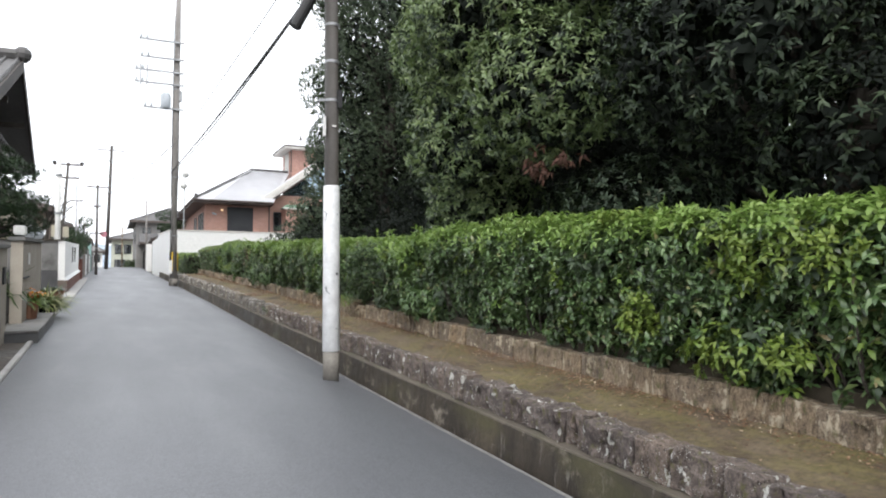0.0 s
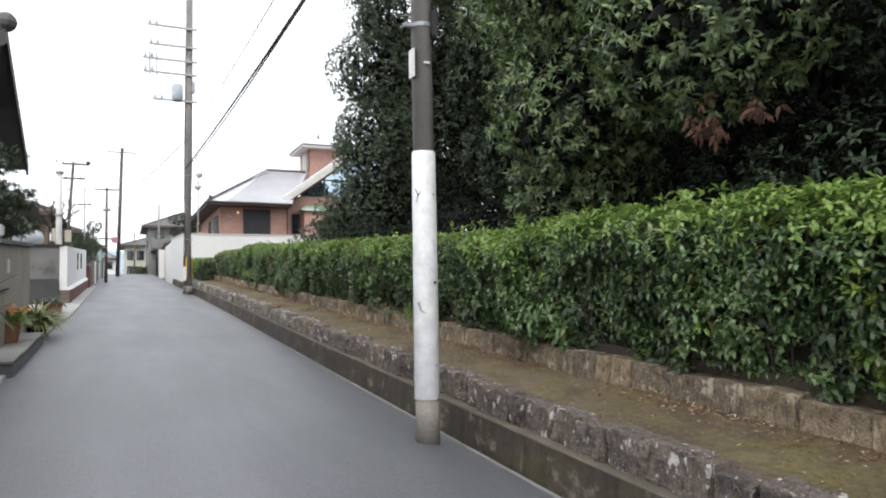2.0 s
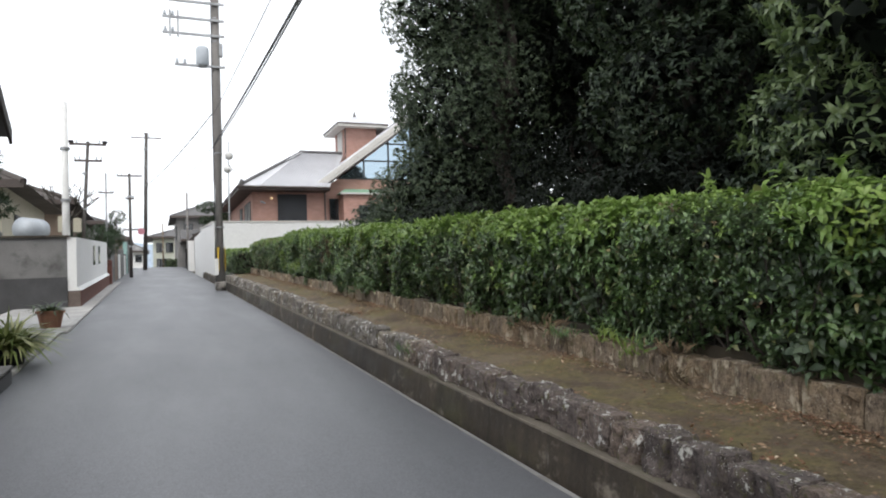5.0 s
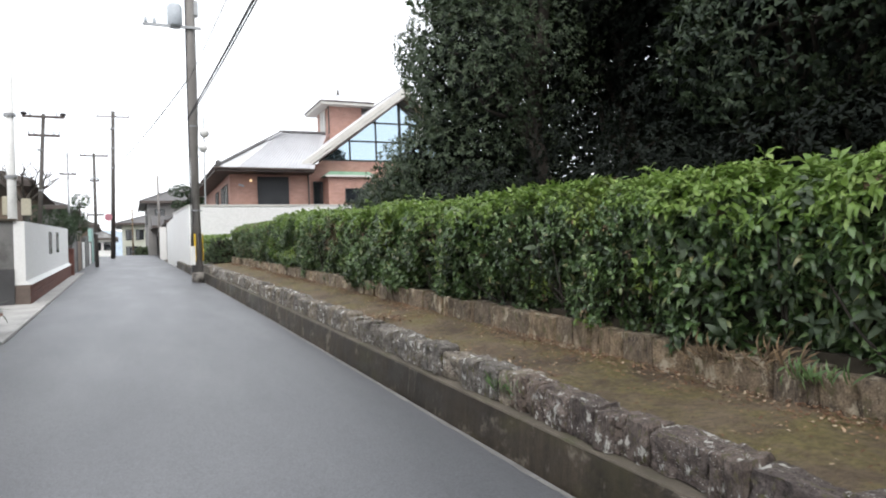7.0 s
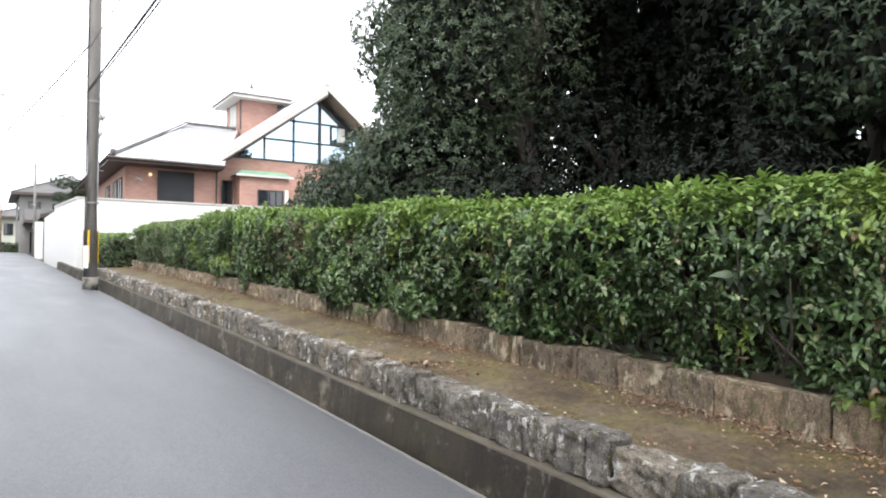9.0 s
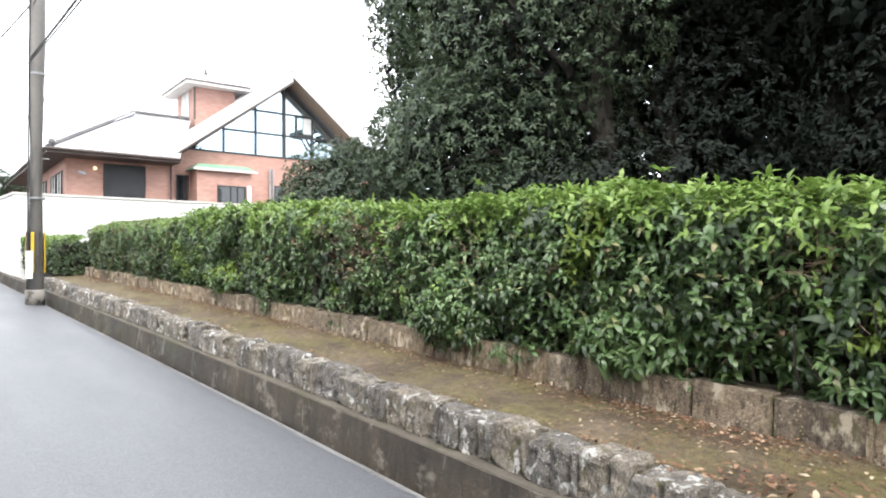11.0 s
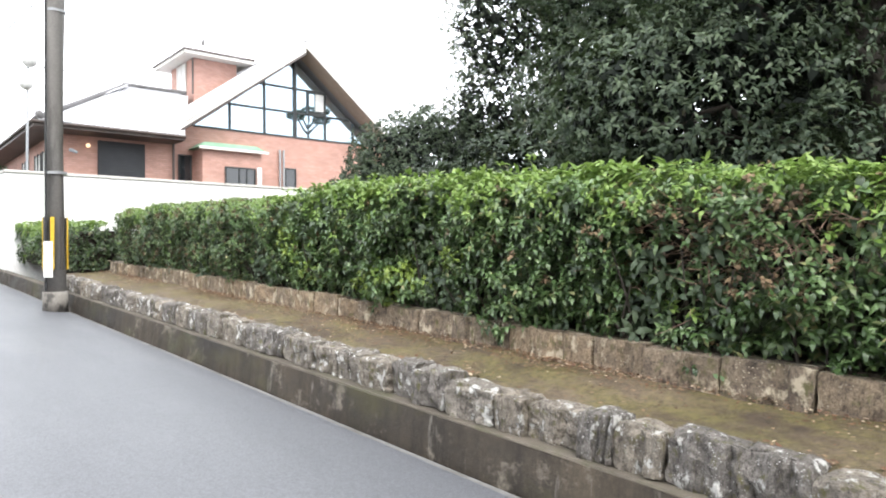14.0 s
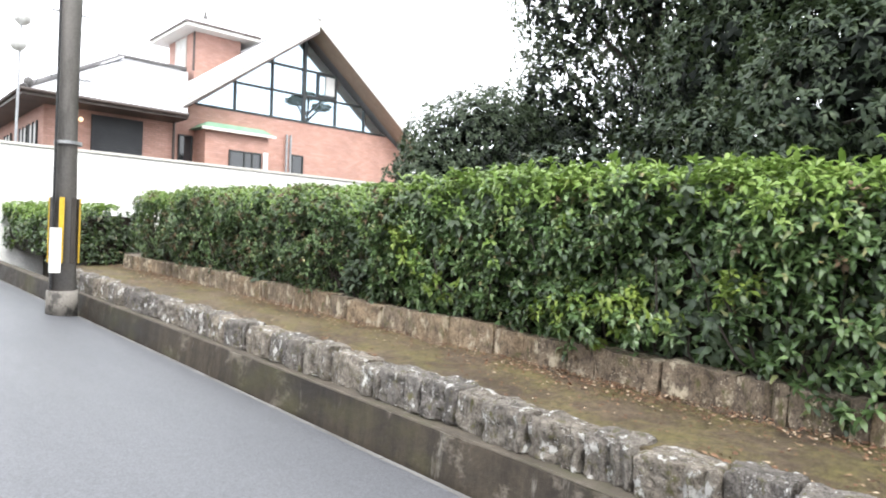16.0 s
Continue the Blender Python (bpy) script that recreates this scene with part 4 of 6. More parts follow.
def trees():
    b = lambda yy: gz(yy) + 0.66
    soft, dark = ("tree_bright", "tree_bright", "tree_bright", "tree_dark"), ("tree_dark", "tree_dark", "tree_dark")
    broad = tree("broad evergreen tree with soft green drooping leaves", (7.6, 10.2, b(10.2)), lobes_in((6.8, 8.2, 8.4, 11.0, 4.2, 10), 9, 1.5, 11) + [(6.6, 9.8, 4.0, 1.1, 1.3, 1.1), (6.5, 7.6, 4.2, 1.1, 1.5, 1.0), (7.2, 10.6, 3.0, 1.0, 1.2, 0.8), (6.4, 8.6, 5.6, 1.2, 1.7, 1.1)], 60, 0.122, 0.037, soft, 21)
    tree("leafy evergreen tree with half its leaves in shade colour", (8.2, 4.6, b(4.6)), lobes_in((7.0, 9.2, 2.6, 6.4, 4.4, 11), 10, 1.6, 12) + [(6.9, 4.8, 3.9, 1.2, 1.6, 1.0), (7.6, 3.6, 2.9, 1.1, 1.4, 0.8), (8.6, 6.2, 3.0, 1.2, 1.4, 1.0)], 44, 0.118, 0.038, ("tree_dark", "fine_leaf", "shade_leaf", "shade_leaf"), 22)
    tree("dark evergreen tree beside the hedge", (8.6, -1.0, b(-1)), lobes_in((7.0, 9.6, -3.2, 1.4, 3.8, 11), 10, 1.7, 13) + [(6.9, 0.8, 3.4, 1.2, 1.5, 1.0), (8.0, 1.6, 2.4, 1.2, 1.4, 0.9)], 13, 0.15, 0.06, ("tree_dark", "shade_leaf"), 23)
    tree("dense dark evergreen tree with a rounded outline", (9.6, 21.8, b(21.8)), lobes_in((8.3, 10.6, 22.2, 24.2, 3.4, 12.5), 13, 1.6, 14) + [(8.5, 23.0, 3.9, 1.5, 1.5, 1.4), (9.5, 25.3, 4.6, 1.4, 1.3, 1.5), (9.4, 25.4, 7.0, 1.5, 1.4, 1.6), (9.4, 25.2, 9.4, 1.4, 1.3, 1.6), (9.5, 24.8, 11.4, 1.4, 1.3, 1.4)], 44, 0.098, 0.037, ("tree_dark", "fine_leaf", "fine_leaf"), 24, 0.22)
    # Lobes at 8.6 and 9.8 m are added to shut out sky light.
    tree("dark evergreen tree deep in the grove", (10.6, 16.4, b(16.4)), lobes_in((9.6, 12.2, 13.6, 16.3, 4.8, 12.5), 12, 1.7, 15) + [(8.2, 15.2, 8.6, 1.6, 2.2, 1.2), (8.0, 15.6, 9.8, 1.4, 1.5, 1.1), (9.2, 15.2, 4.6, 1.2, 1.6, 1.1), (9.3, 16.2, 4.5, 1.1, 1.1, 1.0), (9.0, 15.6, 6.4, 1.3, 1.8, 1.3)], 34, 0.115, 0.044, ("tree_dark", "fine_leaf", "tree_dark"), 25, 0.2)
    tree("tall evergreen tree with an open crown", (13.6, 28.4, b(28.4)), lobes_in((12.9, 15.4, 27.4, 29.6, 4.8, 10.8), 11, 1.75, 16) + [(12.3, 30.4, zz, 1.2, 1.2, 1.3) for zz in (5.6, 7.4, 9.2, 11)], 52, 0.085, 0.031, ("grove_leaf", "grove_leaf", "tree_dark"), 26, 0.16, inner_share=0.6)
    tree("tall evergreen tree with shade-coloured leaves and a bare trunk", (13.0, 23.2, b(23.2)), lobes_in((12.2, 15.0, 21.6, 25.4, 5.4, 13), 11, 1.8, 17), 17, 0.16, 0.06, ("shade_leaf", "shade_leaf"), 27, 0.2)
    # Back trees carry the grove's shade in their leaf colour.
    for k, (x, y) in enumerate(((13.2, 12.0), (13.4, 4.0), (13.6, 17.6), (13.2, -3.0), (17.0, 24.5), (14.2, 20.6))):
        tree("tall evergreen tree at the back coloured as deep shade", (x, y, b(y)), lobes_in((x - 1.6, x + 1.4, y - 2.6, y + 2.6, 4.6, 13), 10, 2.1, 180 + k), 9.5, 0.235, 0.11, ("shade_leaf", "shade_leaf"), 130 + k, 0.2)
    tree("rounded grey-green garden bush beside the hedge", (10.4, 30.8, b(30.8)), [(10.3, 30.8, 4.1, 1.5, 1.3, 1.3), (9.4, 30.9, 3.4, 0.95, 1.0, 1.0), (11.5, 31.2, 4.4, 1.4, 1.2, 1.4), (12.8, 31.0, 4.6, 1.3, 1.2, 1.5), (11, 30.6, 3.0, 1.6, 1.2, 1.0), (13.4, 31, 3.4, 1.5, 1.2, 1.3)], 104, 0.09, 0.034, ("fine_leaf", "fine_leaf", "fine_leaf", "tree_dark"), 31, 0.08, inner_share=0.4)
    g = np.random.default_rng(77)
    P = np.concatenate([np.array([[6.15, yy, zz]]) + g.normal(0, 0.07, (9, 3)) for yy, zz in DEAD_SPRIGS])
    d = rosettes(P, np.tile([-0.5, -0.3, -0.6], (len(P), 1)), 4, 0.13, 0.035, 0.8, 0.6)
    leaf_mesh("dead_sprig", d[0], d[1], d[2], d[3], d[4], "russet", broad, label="hanging russet dead leaves")
    rnd = random.Random(8)
    for k in range(26):
        x, y = (7.2, 9.4)[k % 2] + rnd.uniform(-0.5, 0.9), -5 + k * 1.33 + rnd.uniform(-0.5, 0.5)
        hh = rnd.uniform(0.8, 1.15) * (1.0 if k % 2 == 0 else 1.6)
        shrub = thing("shrub", "shaded dark undergrowth shrub behind the hedge", "shrub", group="undergrowth", at=(x, y, b(y)))
        P, N = crown_points([(x, y, b(y) + hh * 0.8, 1.0, 1.4, hh)], 40, 60 + k)
        d = rosettes(P, N, 5, 0.1, 0.036, 1.0, 0.3)
        # Shrubs deep in the grove get the near-black colour in place of shade.
        leaf_mesh("foliage", d[0], d[1], d[2], d[3], d[4], "tree_dark" if k % 2 == 0 and not 12 < y < 21 else "shade_leaf", shrub)
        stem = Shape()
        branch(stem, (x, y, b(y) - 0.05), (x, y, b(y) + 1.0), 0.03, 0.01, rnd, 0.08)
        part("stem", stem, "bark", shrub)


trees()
# Shrubs added to close sky gaps, coloured as if in deep shade.
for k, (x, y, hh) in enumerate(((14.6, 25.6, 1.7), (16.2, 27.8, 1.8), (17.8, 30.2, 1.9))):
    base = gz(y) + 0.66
    shrub = thing("shrub", "tall undergrowth shrub behind the grove coloured as deep shade", "shrub", group="undergrowth", at=(x, y, base))
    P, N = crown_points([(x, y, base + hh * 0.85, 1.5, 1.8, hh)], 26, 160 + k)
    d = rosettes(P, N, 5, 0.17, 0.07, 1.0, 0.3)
    leaf_mesh("foliage", d[0], d[1], d[2], d[3], d[4], "shade_leaf", shrub)
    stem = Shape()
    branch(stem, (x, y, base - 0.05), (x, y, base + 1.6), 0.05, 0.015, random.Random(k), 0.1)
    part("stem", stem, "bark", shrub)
# Backdrop of big leaves that closes sky gaps, shade painted in.
far_woods = thing("far_woods", "evergreen wood behind the grove coloured as deep shade", "trees", "stuff", at=(20, 14, gz(14) + 0.6))
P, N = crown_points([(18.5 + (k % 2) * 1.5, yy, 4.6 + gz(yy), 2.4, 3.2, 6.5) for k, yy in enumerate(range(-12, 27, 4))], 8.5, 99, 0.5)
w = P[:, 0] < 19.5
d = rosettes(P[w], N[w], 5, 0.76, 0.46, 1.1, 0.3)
leaf_mesh("foliage", d[0], d[1], d[2], d[3], d[4], "shade_leaf", far_woods)


# ---- utility poles and cables ----
def pole_near():
    x, y = 3.457, 7.52
    g = gz(y)
    ob = thing("utility_pole", "slim brown steel pole with a white sleeve round its lower part", "utility pole", at=(x, y, g))
    part("shaft", Shape().tube([(x, y, g - 0.2), (x, y, g + 2.3), (x - 0.02, y, g + 7.6)], [0.088, 0.082, 0.07], 20), "pole_dark", ob, smooth=True)
    part("foot", Shape().tube([(x, y, g - 0.05), (x, y, g + 0.3)], [0.094, 0.0915], 20), "pole_base", ob, "bare flaking foot", smooth=True)
    part("sleeve", Shape().tube([(x, y, g + 0.29), (x, y, g + 0.295), (x, y, g + 2.19), (x, y, g + 2.2)], [0.094, 0.099, 0.093, 0.088], 24), "sleeve", ob, "scratched white plastic sleeve", smooth=True)
    for k, h in enumerate((3.2, 3.66, 4.1)):
        part("band", Shape().tube([(x, y, g + h - 0.015), (x, y, g + h + 0.015)], [0.086, 0.086], 18), "galv", ob, "steel strap")
    part("strap_hook", Shape().box(x - 0.15, x - 0.06, y - 0.02, y + 0.02, g + 3.185, g + 3.215), "galv", ob)
    part("clamp", Shape().box(x + 0.04, x + 0.1, y - 0.1, y - 0.02, g + 3.1, g + 3.32), "black", ob, bevel=0.01)
    part("number_plate", Shape().box(x - 0.1, x - 0.086, y - 0.06, y + 0.03, g + 2.78, g + 3.0), "white_sign", ob, "small white number plate")
    part("tag", Shape().box(x - 0.02, x + 0.025, y - 0.093, y - 0.083, g + 2.88, g + 2.895), "white_sign", ob)
    for h, w in ((1.18, 0.012), (1.86, 0.006), (0.55, 0.006)):
        part("bolt", Shape().ball((x + 0.04, y - 0.088, g + h), w), "black", ob)
    part("scratch", Shape().tube([(x - 0.088, y - 0.037, g + 1.9), (x - 0.075, y - 0.058, g + 1.85), (x - 0.084, y - 0.046, g + 1.8)], [0.003, 0.005, 0.003], 5).tube([(x - 0.075, y - 0.058, g + 1.85), (x - 0.06, y - 0.074, g + 1.88)], [0.004, 0.002], 5), "black", ob, "dark scratch")
    part("tear", Shape().tube([(x - 0.082, y - 0.052, g + 1.03), (x - 0.07, y - 0.067, g + 0.97), (x - 0.04, y - 0.087, g + 0.945)], [0.012, 0.008, 0.004], 5), "galv", ob, "torn sleeve edge")
    part("splice_box", Shape().tube([(x - 0.42, y + 0.1, g + 4.05), (x - 0.2, y + 0.05, g + 4.5)], [0.07, 0.07], 12), "black", ob, "black cable closure", bevel=0.01)
    part("bracket", Shape().box(x - 0.25, x, y - 0.02, y + 0.02, g + 4.42, g + 4.46), "galv", ob)


def pole_far():
    x, y = 3.64, 31.3
    g = gz(y)
    ob = thing("utility_pole", "tall weathered concrete pole with yellow and black guard stripes", "utility pole", at=(x, y, g))
    part("shaft", Shape().tube([(x, y, g - 0.2), (x, y, g + 5), (x + 0.05, y, g + 12.6)], [0.17, 0.15, 0.105], 22), "pole_concrete", ob, smooth=True)
    part("foot", Shape().tube([(x, y, g - 0.05), (x, y, g + 0.28)], [0.178, 0.176], 22), "pole_base", ob, smooth=True)
    for k in range(8):
        a = 2 * math.pi * k / 8 + 0.35
        dx, dy = math.cos(a), math.sin(a)
        s = Shape().hexa([(x + r * dx + w * -dy, y + r * dy + w * dx, g + h) for h in (0.62, 1.42) for r, w in ((0.165, -0.028), (0.176, -0.028), (0.176, 0.028), (0.165, 0.028))])
        part("guard_stripe", s, "yellow" if k % 2 else "pole_dark", ob, "yellow stripe" if k % 2 else "dark stripe")
    part("notice", Shape().hexa([(x - 0.13 + a, y - 0.13 - 0.5 * a + b, g + h) for h in (0.5, 1.05) for a, b in ((-0.05, 0), (0.06, -0.02), (0.06, 0.01), (-0.05, 0.03))]), "white_sign", ob, "white notice plate")
    for h in (2.1, 4.6, 6.2, 8.4, 9.2):
        part("band", Shape().tube([(x + 0.01, y, g + h - 0.02), (x + 0.01, y, g + h + 0.02)], [0.165 - 0.004 * h, 0.165 - 0.004 * h], 18), "galv", ob)
    for h, reach in ((10.4, 1.5), (9.65, 1.45), (9.08, 1.65), (8.55, 1.65), (7.5, 1.3)):
        part("crossarm", Shape().box(x - reach, x + 0.3, y - 0.2, y - 0.13, g + h - 0.035, g + h + 0.035), "galv", ob, "steel crossarm")
        for q in (0.08, 0.32):
            part("insulator", Shape().tube([(x - reach + q, y - 0.165, g + h), (x - reach + q, y - 0.165, g + h + 0.08), (x - reach + q, y - 0.165, g + h + 0.2)], [0.03, 0.055, 0.03], 10), "trafo", ob)
    part("fuse_frame", Shape().box(x - 1.45, x - 1.39, y - 0.24, y - 0.2, g + 8.4, g + 9.3).box(x - 1.2, x - 1.14, y - 0.24, y - 0.2, g + 8.4, g + 9.3), "galv", ob)
    part("transformer", Shape().tube([(x - 0.42, y - 0.1, g + 7.5), (x - 0.42, y - 0.1, g + 7.55), (x - 0.42, y - 0.1, g + 8.1), (x - 0.42, y - 0.1, g + 8.16)], [0.18, 0.21, 0.21, 0.16], 16), "trafo", ob, "pale grey transformer can", smooth=True)
    part("junction_box", Shape().box(x + 0.1, x + 0.24, y - 0.1, y + 0.12, g + 7.9, g + 8.35), "galv", ob, bevel=0.02)
    part("earth_wire", Shape().tube([(x - 0.15, y - 0.09, g + 0.3), (x - 0.14, y - 0.08, g + 6), (x - 0.1, y - 0.08, g + 11.6)], [0.016, 0.016, 0.016], 6), "cable", ob)
    for h in (2.9, 3.7, 5.2):
        part("step_bolt", Shape().box(x - 0.22, x + 0.24, y - 0.01, y + 0.01, g + h, g + h + 0.02), "galv", ob)


def cable(a, b, sag, r, label):
    a, b = Vector(a), Vector(b)
    path = [a.lerp(b, k / 14) - Vector((0, 0, sag * 4 * (k / 14) * (1 - k / 14))) for k in range(15)]
    solid("cable", Shape().tube(path, [r] * 15, 6), "cable", label, "cable", group="overhead cables")


pole_near()
pole_far()
G1, G2 = gz(7.52), gz(31.3)
cable((3.4, 7.5, G1 + 4.75), (3.5, 31.2, 6.4), 0.12, 0.022, "thick black overhead cable between poles")
cable((3.3, 7.6, G1 + 4.6), (3.5, 31.2, 6.35), 0.2, 0.014, "black overhead cable between poles")
cable((3.3, -20, 4.6), (3.4, 7.5, G1 + 4.75), 0.3, 0.022, "thick black overhead cable between poles")
cable((3.45, 7.5, 5.85), (3.55, 31.2, 7.5), 0.1, 0.01, "thin overhead wire between poles")
cable((3.5, 31.3, 7.5), (1.15, 60.5, 8.9), 0.2, 0.02, "black overhead cable across the lane")
cable((3.55, 31.3, G2 + 4.9), (1.6, 50, gz(50) + 3.6), 0.1, 0.009, "thin black service wire over the lane")
cable((3.6, 31.3, G2 + 4.9), (6.4, 46.4, 7.3), 0.2, 0.009, "thin service wire to the brick house")


def street_pole(x, y, top, r, mat, label, arms=(), lean=0.0, group="", lamps=False):
    """A street pole; arms are (distance below the top, half length), lamps hang from the arm ends."""
    g = gz(y)
    ob = thing("utility_pole", label, "utility pole", group=group, at=(x, y, g))
    part("shaft", Shape().tube([(x, y, g - 0.1), (x + lean, y, top)], [r, r * 0.7], 14), mat, ob, smooth=True)
    for h, reach in arms:
        part("crossarm", Shape().box(x + lean - reach, x + lean + reach, y - 0.04, y + 0.04, top - h - 0.035, top - h + 0.035), "fascia", ob)
        for q in (-0.92, -0.6, 0.6, 0.92):
            if lamps and abs(q) > 0.8 and h < 0.5:
                part("lamp_head", Shape().ball((x + lean + q * reach, y, top - h + 0.09), 0.1, squash=0.6), "black", ob, "dark floodlight head")
            else:
                part("insulator", Shape().tube([(x + lean + q * reach, y, top - h), (x + lean + q * reach * 1.06, y, top - h + 0.16)], [0.03, 0.022], 8), "trafo", ob)
    for k in range(3):
        part("band", Shape().tube([(x + lean * 0.6, y, top - 1.2 - k * 1.3), (x + lean * 0.6, y, top - 1.14 - k * 1.3)], [r * 1.15, r * 1.15], 12), "galv", ob)
    return ob


street_pole(1.0, 60.5, 12.7, 0.15, "pole_dark", "tall dark weathered pole with a short crossarm", ((0.35, 1.0),), 0.25)
solid("pole_mast", Shape().tube([(1.12, 60.5, 12.6), (1.12, 60.5, 14.2)], [0.02, 0.015], 6).tube([(1.4, 60.5, 12.35), (1.4, 60.5, 14.0)], [0.02, 0.015], 6), "galv", "two thin lightning rods on the pole top", "rod")
street_pole(0.5, 46.0, 7.6, 0.085, "pole_dark", "thin dark pole with a flat crossarm beside a fence", ((0.12, 0.6), (1.3, 0.2), (2.9, 0.35)))
street_pole(-0.42, 26.45, 6.45, 0.1, "white_sign", "slim white steel post behind the garden wall", ())
street_pole(-0.85, 35.0, 7.1, 0.075, "pole_dark", "leaning dark pole with two floodlights on a short arm", ((0.1, 0.6), (0.7, 0.45)), 0.3, lamps=True)
street_pole(3.85, 60.0, 8.4, 0.09, "pole_concrete", "grey concrete pole beside the white wall", ())
street_pole(3.72, 76.0, 7.0, 0.1, "white_sign", "short white post at the corner", ())
street_pole(2.4, 77.0, 7.6, 0.08, "wood", "thin yellow-banded post at the corner", ())
street_pole(-0.6, 46.0, 7.6, 0.06, "galv", "slim grey lamp post with a side arm", ((1.0, 0.35),))
sign = thing("traffic_sign", "round red traffic sign on the far pole", "sign", at=(0.95, 60.2, gz(60)))
part("disc", Shape().tube([(0.8, 60.25, gz(60) + 2.75), (0.8, 60.22, gz(60) + 2.75)], [0.24, 0.24], 20), "red_sign", sign, "faded red disc")
part("bracket", Shape().box(0.8, 1.0, 60.26, 60.5, gz(60) + 2.72, gz(60) + 2.78), "galv", sign)


# ---- white boundary wall ----
def white_wall():
    ob = thing("boundary_wall", "smooth white rendered garden wall with a pale coping", "wall", "structure", at=(4, 38.4, gz(38)))
    part("front", Shape().box(4.0, 24, 38.3, 38.5, 1.6, 4.4), "white_wall", ob)
    part("coping", Shape().box(3.97, 24, 38.27, 38.53, 4.404, 4.47), "pale_trim", ob, "pale coping", bevel=0.01)
    part("street_side", Shape().hexa([(4.0, 38.504, 1.7), (4.2, 38.504, 1.7), (4.2, 47.6, 2.1), (4.0, 47.6, 2.1), (4.0, 38.504, 4.4), (4.2, 38.504, 4.4), (4.2, 47.6, 4.82), (4.0, 47.6, 4.82)]), "white_wall", ob)
    part("coping", Shape().hexa([(3.97, 38.53, 4.404), (4.23, 38.53, 4.404), (4.23, 47.6, 4.824), (3.97, 47.6, 4.824), (3.97, 38.53, 4.47), (4.23, 38.53, 4.47), (4.23, 47.6, 4.89), (3.97, 47.6, 4.89)]), "pale_trim", ob, "pale coping")
    part("street_side", Shape().hexa([(4.0, 47.604, 2.1), (4.2, 47.604, 2.1), (4.2, 54, 2.4), (4.0, 54, 2.4), (4.0, 47.604, 4.65), (4.2, 47.604, 4.65), (4.2, 54, 4.75), (4.0, 54, 4.75)]), "white_wall", ob)


white_wall()
lamp = thing("garden_lamp", "slim pole with two pale globe lamps", "lamp", at=(4.9, 41, gz(41) + 0.5))
part("pole", Shape().tube([(4.88, 41, gz(41) + 0.3), (4.95, 41, 8.5)], [0.04, 0.025], 10), "galv", lamp)
part("globe", Shape().ball((4.96, 40.95, 7.79), 0.2), "lamp_globe", lamp, smooth=True)
part("globe", Shape().ball((4.88, 40.95, 7.15), 0.19), "lamp_globe", lamp, smooth=True)


# ---- brick house ----
def window(ob, x0, x1, y, z0, z1, glass, bars=(), label="", depth=0.05):
    w = part("window", Shape().box(x0, x1, y - 0.01, y + 0.02, z0, z1), glass, ob, label)
    f = 0.05
    for s in (Shape().box(x0 - f, x0, y - depth, y + 0.03, z0 - f, z1 + f), Shape().box(x1, x1 + f, y - depth, y + 0.03, z0 - f, z1 + f), Shape().box(x0, x1, y - depth, y + 0.03, z1, z1 + f), Shape().box(x0, x1, y - depth, y + 0.03, z0 - f, z0)):
        part("frame", s, "frame", w)
    for q in bars:
        part("frame", Shape().box(q - 0.025, q + 0.025, y - depth + 0.01, y + 0.025, z0, z1), "frame", w)
    return w


def tiles(ob, a, b, c, d, across, mat="roof_pale"):
    """Raised tile ribs up a roof plane: a-b along the eave, d-c along the ridge."""
    a, b, c, d = (Vector(p) for p in (a, b, c, d))
    up = (b - a).cross(d - a).normalized()
    if up.z < 0:
        up = -up
    s = Shape()
    for k in range(across + 1):
        f = k / across
        p, q = a.lerp(b, f) + up * 0.015, d.lerp(c, f) + up * 0.015
        s.tube([p, q], [0.035, 0.035], 6)
    part("tile_ribs", s, mat, ob, kind="stuff")


